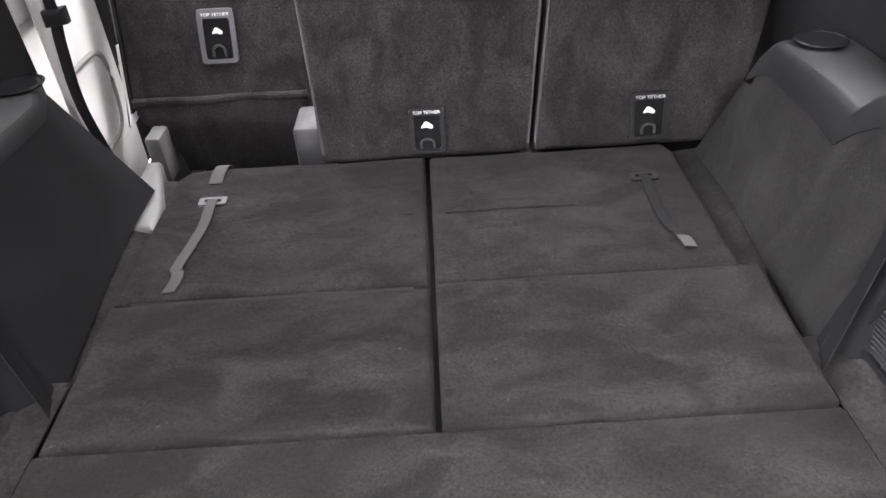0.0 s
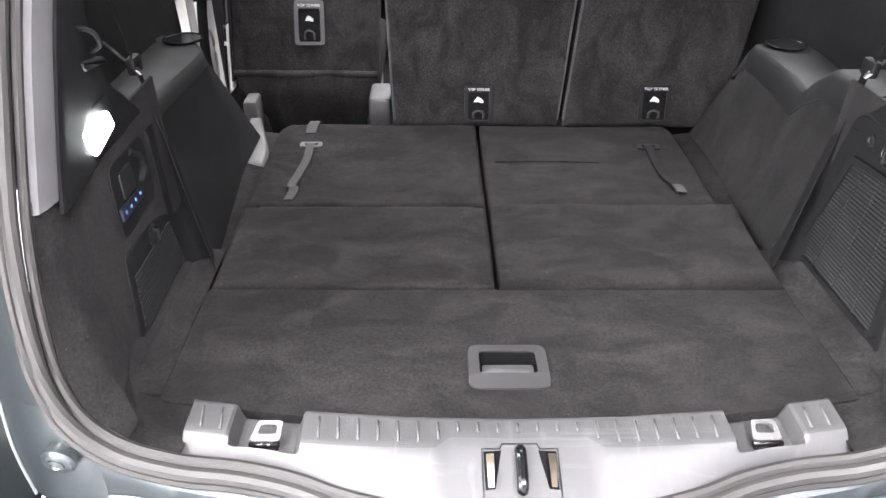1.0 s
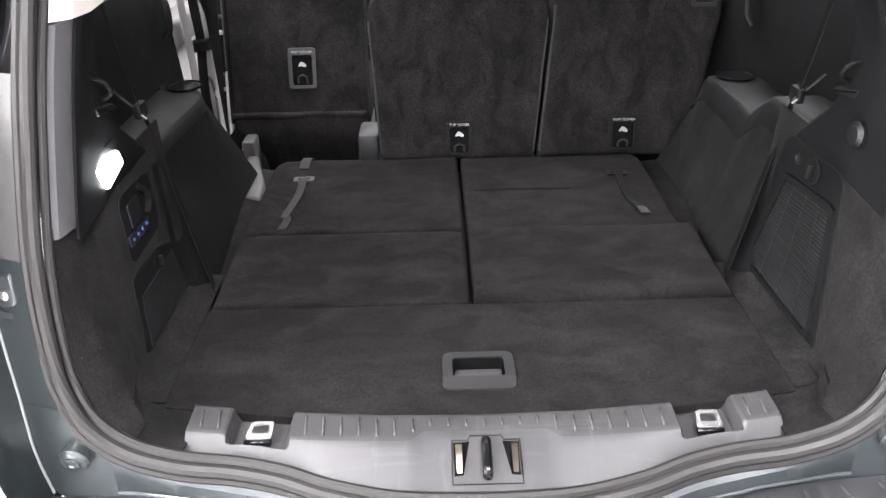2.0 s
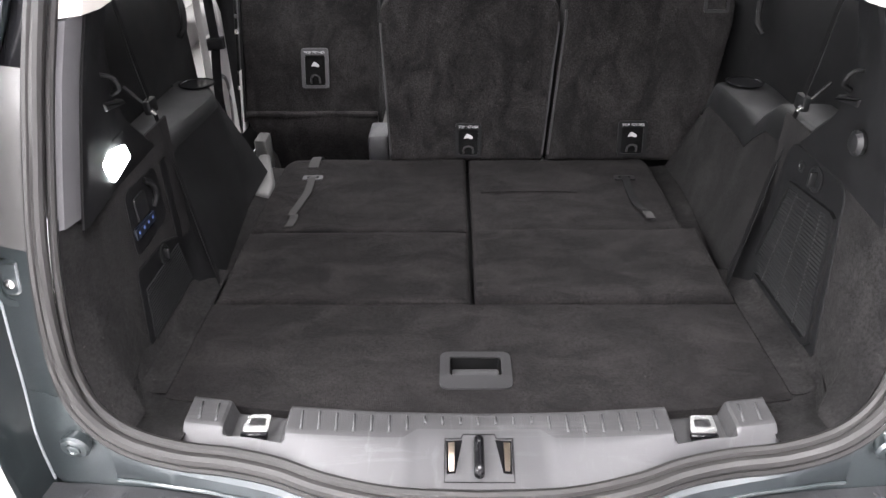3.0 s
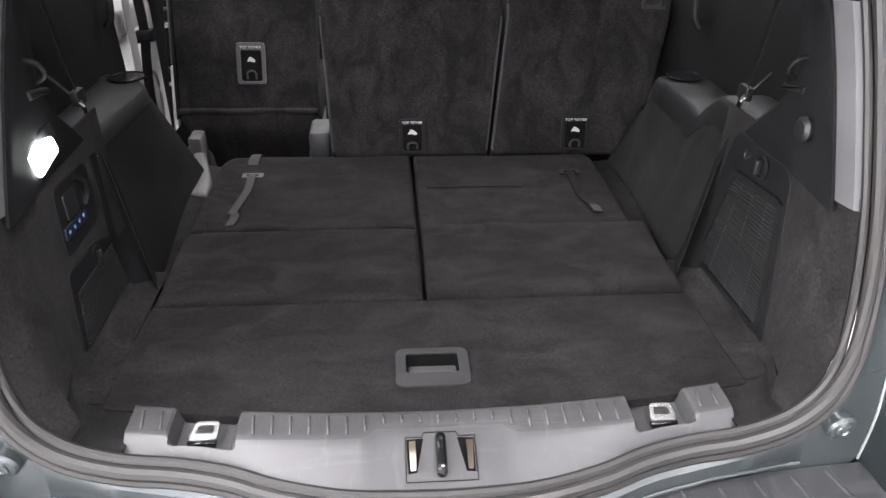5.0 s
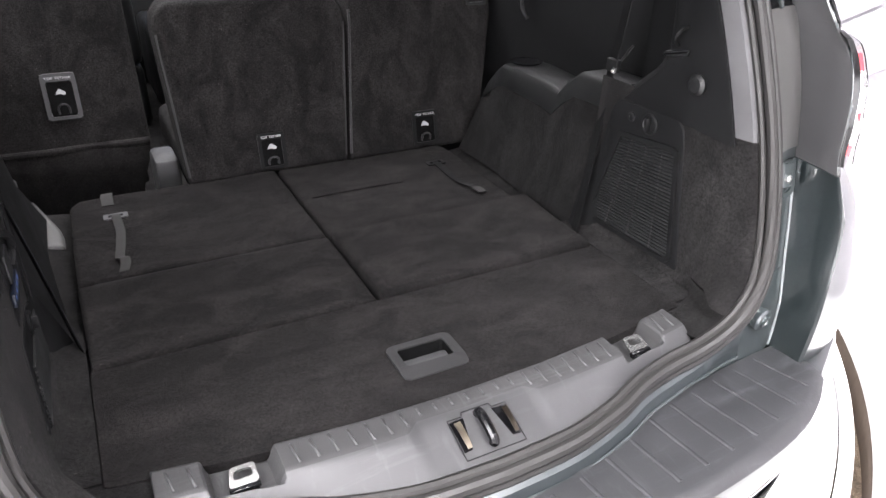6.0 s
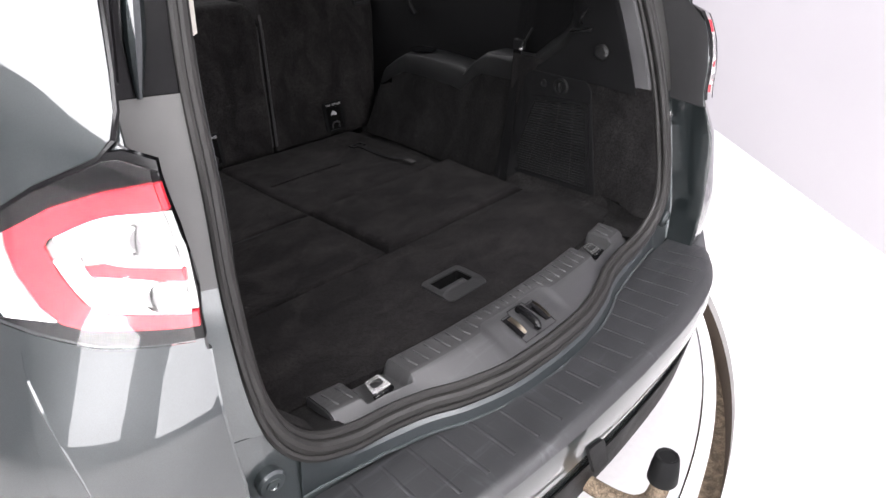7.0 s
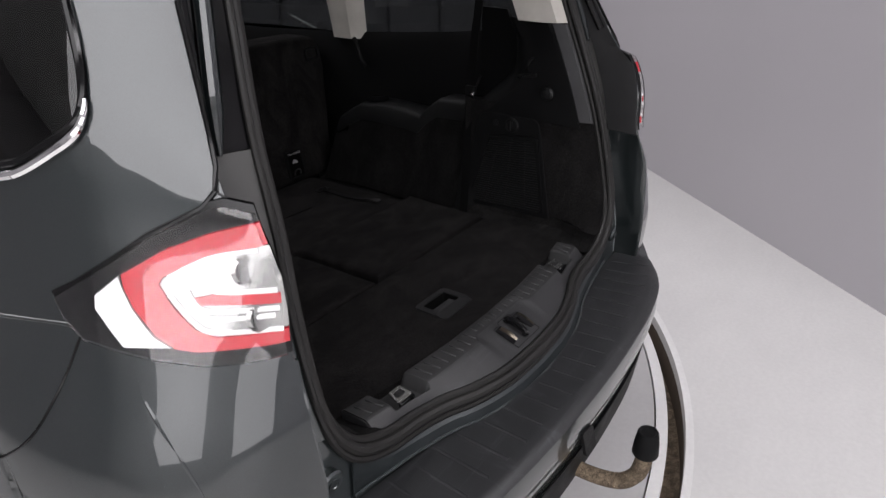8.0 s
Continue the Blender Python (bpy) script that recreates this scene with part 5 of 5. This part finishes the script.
            part("vent_stay", own, SILL_DARK, door, "dotted row of vent slat clips", smooth=False)
        kn = part("turn_lock", lathe_bm([(0.021, 0.0), (0.022, 0.003), (0.018, 0.0045), (0.016, 0.002)], V(WALLX - 0.006, -0.058, 0.903), (-s, 0, 0), 24), PLASTIC_SOFT, door, "round turn lock")
        part("lock_grip", box_bm(s * (WALLX - 0.014) - 0.006, s * (WALLX - 0.014) + 0.006, -0.061, -0.055, 0.890, 0.916, 0.002), PLASTIC_SOFT, kn, "lock finger grip")
        part("screw", lathe_bm([(0.010, 0.0), (0.010, 0.002), (0.006, 0.003), (0.005, 0.001)], V(WALLX - 0.006, -0.004, 0.902), (-s, 0, 0), 14), PLASTIC_SOFT, door, "small screw cover")
    else:
        lamp = part("lamp_housing", prism_bm(rounded([(-0.178, 1.000), (-0.085, 1.004), (-0.062, 0.950), (-0.150, 0.940)], 0.008), lambda a, b, d: (s * (0.5480 - d), a, b), 0.006, 0.0015), PLASTIC, trim, "black lamp housing")
        part("lamp_lens", prism_bm(rounded([(-0.180, 0.986), (-0.146, 0.994), (-0.100, 0.986), (-0.092, 0.962), (-0.158, 0.948)], 0.006), lambda a, b, d: (s * (0.5425 - d), a, b), 0.006, 0.002), LAMP, lamp, "glowing white boot lamp lens")
        panel = part("switch_panel", prism_bm(rounded([(-0.118, 0.910), (0.010, 0.905), (0.012, 0.800), (-0.126, 0.795)], 0.022, 6), flatplace, 0.005, 0.002), PLASTIC, trim, "black switch panel")
        part("panel_grip", tube_bm(smooth_curve([V(WALLX - 0.005, -0.045, 0.900), V(WALLX - 0.011, -0.028, 0.886), V(WALLX - 0.011, -0.022, 0.865), V(WALLX - 0.005, -0.030, 0.845)], 5), 0.006, 8), PLASTIC, panel, "grey curved finger grip")
        part("power_socket", prism_bm(rounded([(-0.098, 0.890), (-0.055, 0.890), (-0.055, 0.848), (-0.098, 0.848)], 0.006), lambda a, b, d: (s * (WALLX - 0.005 - d), a, b), 0.004, 0.0015), PLASTIC_SOFT, panel, "square socket cover")
        row = part("button_row", prism_bm(rounded([(-0.120, 0.846), (-0.040, 0.843), (-0.040, 0.825), (-0.120, 0.826)], 0.003), lambda a, b, d: (s * (WALLX - 0.005 - d), a, b), 0.005, 0.0015), BLUE, panel, "row of dark blue seat buttons")
        for k in range(4):
            part("button_mark", lathe_bm([(0.0032, 0.0), (0.0032, 0.0006)], V(WALLX - 0.0101, -0.108 + 0.0185 * k, 0.836), (-s, 0, 0), 10), BLUE_MARK, row, "small pale blue button mark")
        door = part("vent_door", prism_bm(rounded([(-0.020, 0.772), (-0.142, 0.782), (-0.162, 0.640), (0.070, 0.636), (0.052, 0.742)], 0.014, 5), flatplace, 0.006, 0.003), PLASTIC, trim, "black plastic access door")
        for k in range(16):
            t = (k + 0.5) / 16
            z = 0.742 - 0.095 * t
            part("slat", box_bm(s * (WALLX - 0.0085) - 0.0015, s * (WALLX - 0.0085) + 0.0015, -0.132 - 0.014 * t, 0.02 + 0.028 * t, z - 0.0017, z + 0.0017), GREYVENT, door, smooth=False)
        kn = part("turn_lock", lathe_bm([(0.017, 0.0), (0.018, 0.003), (0.014, 0.0045), (0.012, 0.002)], V(WALLX - 0.006, -0.040, 0.755), (-s, 0, 0), 20), PLASTIC_SOFT, door, "round turn lock")
        part("lock_grip", box_bm(s * (WALLX - 0.013) - 0.005, s * (WALLX - 0.013) + 0.005, -0.043, -0.037, 0.745, 0.766, 0.002), PLASTIC_SOFT, kn, "lock finger grip")
    return trim


GREYVENT = plastic_material("vent_slat_plastic", (0.011, 0.0113, 0.0116), 0.55, 700, 0.25, 0.2)
side_trim(LEFTSIDE)
side_trim(RIGHTSIDE)


def seat_belt(side):
    s = side
    V = lambda x, y, z: Vector((s * x, y, z))
    belt = thing("seat_belt", "black third-row seat belt with a steel tongue parked in its clip", "seat belt", V(0.60, 0.15, 0.9), "third-row seat belts")
    line = smooth_curve([V(0.612, 0.085, 1.36), V(0.602, 0.095, 1.20), V(0.596, 0.10, 1.13), V(0.586, 0.10, 1.045), V(0.575, 0.10, 0.975), V(0.563, 0.094, 0.92), V(0.549, 0.088, 0.85), V(0.532, 0.080, 0.76), V(0.511, 0.072, 0.64), V(0.507, 0.072, 0.615)], 5)
    part("webbing", sheet_bm([[p + Vector((-s * 0.006, -0.015, 0.0)), p, p + Vector((s * 0.004, 0.017, 0.0))] for p in line], 0.0015), BELT, belt, "black belt webbing")
    t = part("tongue", box_bm(min(s * 0.568, s * 0.582), max(s * 0.568, s * 0.582), 0.082, 0.116, 0.965, 0.992, 0.004), PLASTIC_SOFT, belt, "black tongue grip")
    part("plate", tube_bm([V(0.563, 0.088, 0.966), V(0.570, 0.088, 0.974), V(0.578, 0.089, 0.984)], 0.006, 8, flat=0.35), CHROME, t, "bright steel tongue plate")
    part("clip", tube_bm([V(0.566, 0.09, 0.972), V(0.585, 0.085, 0.993), V(0.608, 0.085, 1.018)], 0.003, 8), PLASTIC_SOFT, belt, "grey plastic belt clip")
    return belt


seat_belt(LEFTSIDE)
seat_belt(RIGHTSIDE)

row_belt = thing("seat_belt", "black second-row seat belt hanging beside the door trim", "seat belt", (-0.66, 0.74, 0.9), "second-row seat belts")
run = smooth_curve([(-0.63, 0.73, 1.45), (-0.650, 0.735, 1.2), (-0.658, 0.74, 1.04), (-0.657, 0.74, 0.935), (-0.665, 0.74, 0.868), (-0.675, 0.75, 0.74), (-0.66, 0.78, 0.56)], 5)
part("webbing", sheet_bm([[p + Vector((-0.013, 0.004, 0)), p, p + Vector((0.013, -0.004, 0))] for p in run], 0.0015), BELT, row_belt, "black belt webbing")
part("tongue", cushion_bm(lambda b: -0.678, lambda b: -0.636, 0.91, 0.94, lambda a, b, d: (a, 0.728 + d, b + 0.12 * (a + 0.657)), 0.024, 0.008, 0.0, 4, 3), PLASTIC, row_belt, "black belt tongue")

# ---- second-row seats ----
word = bpy.data.curves.new("label_text", "FONT")
word.body, word.size, word.extrude, word.align_x, word.align_y = "TOP TETHER", 0.0115, 0.0003, "CENTER", "CENTER"
tmp = new("label_text", word)
bpy.context.view_layer.update()
text_mesh = bpy.data.meshes.new_from_object(tmp.evaluated_get(bpy.context.evaluated_depsgraph_get()))
bpy.data.objects.remove(tmp)
text_mesh.materials.clear()
text_mesh.materials.append(WHITE_MARK)


def row_seat(x0, x1, y0, lean, z0, z1, label, bezel, tether, frame_mat, piping, flare=0.0, inner=0.0):
    mid = (x0 + x1) / 2
    seat = thing("row_seat", label, "car seat", (mid, y0 + 0.1, 0.36), "second-row seats")

    def put(a, b, d):
        return (a, y0 + lean * (b - F) + d, b)
    def side_line(edge, grow, sign):
        def at(b):
            q = max(0.0, (b - (z1 - 0.06)) / 0.06)
            foot = max(0.0, (z0 + 0.012 - b) / 0.012)
            return edge + grow * min(1.0, (b - z0) / 0.35) - sign * (0.06 * (1 - math.sqrt(max(0.0, 1 - min(1, q) ** 2))) + 0.006 * foot * foot)
        return at
    back = part("backrest", cushion_bm(side_line(x0, inner, -1), side_line(x1, flare, 1), z0, z1, lambda a, b, d: put(a, b, d), 0.10, 0.014, 0.002, 16, 22, mid * 9), CARPET_SEAT, seat, "dark felt-covered backrest")
    if piping:
        for e, grow in ((x0 + 0.004, inner), (x1 - 0.004, flare if flare < 0.06 else None)):
            if grow is not None:
                part("piping", tube_bm([put(e + grow * min(1.0, k * (z1 - z0 - 0.09) / 10 / 0.35), z0 + 0.02 + (z1 - z0 - 0.09) * k / 10, 0.004) for k in range(11)], 0.0035, 8), SILL_DARK, back, "grey edge piping")
    part("cushion", box_bm(x0 + 0.01, x1 - 0.01, y0 + 0.14, y0 + 0.62, 0.52, 0.64, 0.03, 3), CARPET_SEAT, seat, "dark seat cushion")
    for e in (x0 + 0.05, x1 - 0.05):
        part("leg", box_bm(e - 0.02, e + 0.02, y0 + 0.16, y0 + 0.56, 0.36, 0.525, 0.004), GREYSEAT, seat, "grey seat rail leg")
    part("recliner", box_bm(x0 + 0.02, x1 - 0.02, y0 + 0.04, y0 + 0.20, 0.50, 0.60, 0.01), PLASTIC, seat, "black recliner bar")
    # tether pocket
    tx, tz, w, h = tether
    so, si = rounded([(tx - w, tz - h), (tx + w, tz - h), (tx + w, tz + h), (tx - w, tz + h)], 0.008), rounded([(tx - w * 0.74, tz - h * 0.87), (tx + w * 0.74, tz - h * 0.87), (tx + w * 0.74, tz + h * 0.66), (tx - w * 0.74, tz + h * 0.66)], 0.004)
    c = (tx, tz - h * 0.1)
    bz = part("tether_bezel", ring_bm(angle_sample(so, c, 48), angle_sample(si, c, 48), lambda a, b, d: put(a, b, -0.001 - d), 0.006), frame_mat, back, bezel)
    part("pocket", prism_bm(si, lambda a, b, d: put(a, b, -0.0015 - d), 0.001), GAP, bz, "black tether pocket", smooth=False)
    part("anchor", tube_bm(smooth_curve([put(tx - 0.013, tz - h * 0.78, -0.003), put(tx - 0.012, tz - h * 0.45, -0.008), put(tx, tz - h * 0.32, -0.010), put(tx + 0.012, tz - h * 0.45, -0.008), put(tx + 0.013, tz - h * 0.78, -0.003)], 5), 0.0028, 8), SILL_DARK, bz, "dark steel tether anchor loop")
    mark = part("symbol", prism_bm(rounded([(tx - 0.013, tz + 0.004), (tx - 0.004, tz + 0.018), (tx + 0.004, tz + 0.015), (tx + 0.013, tz + 0.008), (tx + 0.010, tz + 0.002), (tx - 0.002, tz + 0.006)], 0.003), lambda a, b, d: put(a, b, -0.003 - d), 0.0006), WHITE_MARK, bz, "white child seat symbol", smooth=False)
    lettering = part("lettering", text_mesh, WHITE_MARK, bz, "white raised words TOP TETHER")
    angle = math.atan(lean)
    lettering.matrix_basis = Matrix.Translation(put(tx, tz + h * 0.80, -0.0078)) @ Matrix.Rotation(math.pi / 2 - angle, 4, "X")
    lettering.scale = (0.86 * w / 0.037, 0.8, 1)
    return seat, put


row_seat(-0.217, 0.2135, 0.728, 0.22, 0.595, 1.03, "dark felt-backed middle car seat standing upright", "black tether bezel", (0.004, 0.657, 0.036, 0.046), PLASTIC, True, 0.034, -0.018)
seat_r, put_r = row_seat(0.2215, 0.632, 0.728, 0.22, 0.595, 1.06, "dark felt-backed outer car seat standing upright", "black tether bezel", (0.457, 0.660, 0.040, 0.047), PLASTIC, True, 0.07, 0.036)
top_o, top_i = rounded([(0.618, 0.980), (0.684, 0.980), (0.684, 1.022), (0.618, 1.022)], 0.006), rounded([(0.626, 0.988), (0.676, 0.988), (0.676, 1.016), (0.626, 1.016)], 0.004)
part("release_bezel", ring_bm(angle_sample(top_o, (0.651, 1.001), 40), angle_sample(top_i, (0.651, 1.001), 40), lambda a, b, d: put_r(a, b, -0.001 - d), 0.005), PLASTIC_SOFT, seat_r, "black release handle bezel")
seat_l, put_l = row_seat(-0.688, -0.268, 0.985, 0.36, 0.632, 1.20, "dark felt-backed outer car seat slid forwards and tilted", "grey tether bezel", (-0.463, 0.774, 0.042, 0.056), SILL, False)
part("bottom_roll", tube_bm([put_l(-0.684 + 0.411 * k / 12, 0.640, 0.0 + 0.004 * math.sin(k)) for k in range(13)], 0.011, 10), CARPET_SEAT, seat_l, "rolled lower felt edge")
part("skirt", sheet_bm([[put_l(x0 + (x1 - x0) * k / 10, z, d - 0.004 * math.sin(math.pi * k / 10)) for k in range(11)] for z, d, x0, x1 in ((0.638, 0.002, -0.680, -0.272), (0.615, 0.0, -0.676, -0.275), (0.585, 0.004, -0.655, -0.284), (0.555, 0.014, -0.625, -0.296), (0.51, 0.035, -0.600, -0.308), (0.46, 0.06, -0.595, -0.31))], 0.004), CARPET_SEAT, seat_l, "felt skirt tapering below the rolled edge")
part("side_shell", sheet_bm([[put_l(-0.692, z, d) for d in (-0.002, 0.03, 0.08, 0.12)] for z in (0.62, 0.75, 0.95, 1.18)], 0.006), PLASTIC, seat_l, "dark seat side shell")
part("side_mechanism", prism_bm(rounded([(-0.722, 0.58), (-0.694, 0.58), (-0.694, 1.15), (-0.722, 1.15)], 0.006), lambda a, b, d: put_l(a, b, 0.05 + d), 0.06, 0.006), PLASTIC, seat_l, "black seat recliner mechanism")
for z, h in ((0.70, 0.012), (0.745, 0.008), (0.86, 0.014), (0.905, 0.010)):
    part("mechanism_plate", prism_bm(rounded([(-0.720, z), (-0.700, z), (-0.700, z + h), (-0.720, z + h)], 0.003), lambda a, b, d: put_l(a, b, 0.042 + d), 0.01, 0.002), STEEL if h > 0.011 else PILLAR, seat_l, "steel recliner plate")
part("side_strip", prism_bm(rounded([(-0.703, 0.585), (-0.690, 0.595), (-0.690, 0.765), (-0.701, 0.765)], 0.004), lambda a, b, d: put_l(a, b, 0.0 + d), 0.04, 0.004), LIGHT, seat_l, "light grey lower seat side strip")
part("upper_strip", prism_bm(rounded([(-0.699, 0.770), (-0.690, 0.770), (-0.690, 1.15), (-0.699, 1.15)], 0.003), lambda a, b, d: put_l(a, b, 0.004 + d), 0.04, 0.003), PILLAR, seat_l, "mid-grey upper seat side strip")
part("hinge_cover", box_bm(-0.650, -0.612, 0.905, 0.985, 0.47, 0.590, 0.008), JAMBGREY, seat_l, "grey plastic hinge cover")
part("inner_cover", box_bm(-0.285, -0.225, 0.80, 0.92, 0.50, 0.645, 0.012), SILL, seat_l, "grey inner hinge cover")

# ---- front of the cabin ----
for x in (-0.42, 0.42):
    fs = thing("front_seat", "dark leather front car seat with headrest", "car seat", (x, 2.0, 0.36), "front seats")
    part("backrest", prism_bm(rounded([(x - 0.25, 0.62), (x + 0.25, 0.62), (x + 0.22, 1.15), (x - 0.22, 1.15)], 0.07), lambda a, b, d: (a, 1.86 - 0.18 * (b - 0.62) + d, b), 0.14, 0.03, 3), PLASTIC_SOFT, fs, "dark leather backrest")
    part("headrest", prism_bm(rounded([(x - 0.12, 1.20), (x + 0.12, 1.20), (x + 0.11, 1.36), (x - 0.11, 1.36)], 0.05), lambda a, b, d: (a, 1.76 + d, b), 0.10, 0.03, 3), PLASTIC_SOFT, fs, "dark leather headrest")
    part("cushion", box_bm(x - 0.25, x + 0.25, 1.95, 2.45, 0.36, 0.62, 0.04, 3), PLASTIC_SOFT, fs, "dark leather cushion")
console = thing("centre_console", "grey centre console with armrest between the front seats", "console", (0, 1.95, 0.36))
part("body", box_bm(-0.11, 0.11, 1.72, 2.7, 0.36, 0.70, 0.03, 3), PLASTIC_SOFT, console, "dark console body")
part("armrest", box_bm(-0.10, 0.10, 1.70, 2.05, 0.71, 0.80, 0.03, 3), PILLAR, console, "grey padded armrest")
part("rear_vent", box_bm(-0.07, 0.07, 1.708, 1.722, 0.56, 0.66, 0.005), GLOSS_BLACK, console, "black rear air vent")
part("vent_tab", box_bm(-0.03, 0.03, 1.702, 1.709, 0.606, 0.612, 0.001), CHROME, console, "chrome vent tab")
dash = thing("dashboard", "dark dashboard with a lit screen", "dashboard", (0, 2.8, 0.36))
part("panel", box_bm(-0.74, 0.74, 2.62, 3.15, 0.36, 1.0, 0.06, 3), PLASTIC_SOFT, dash, "dark moulded dashboard")
part("screen", box_bm(-0.13, 0.13, 2.605, 2.62, 0.84, 0.98, 0.004), SCREEN, dash, "lit blue-white screen")
headliner = thing("headliner", "light beige cloth headliner round an assumed glass roof", "headliner", (0, 1.2, 1.55), kind="structure")
for x0, x1, y0, y1 in ((-0.66, 0.66, 0.16, 0.95), (-0.66, 0.66, 2.0, 2.5), (-0.66, -0.46, 0.95, 2.0), (0.46, 0.66, 0.95, 2.0)):
    part("cloth", sheet_bm(roof_piece(x0, x1, y0, y1, 0.055), 0.01), BEIGE, headliner)
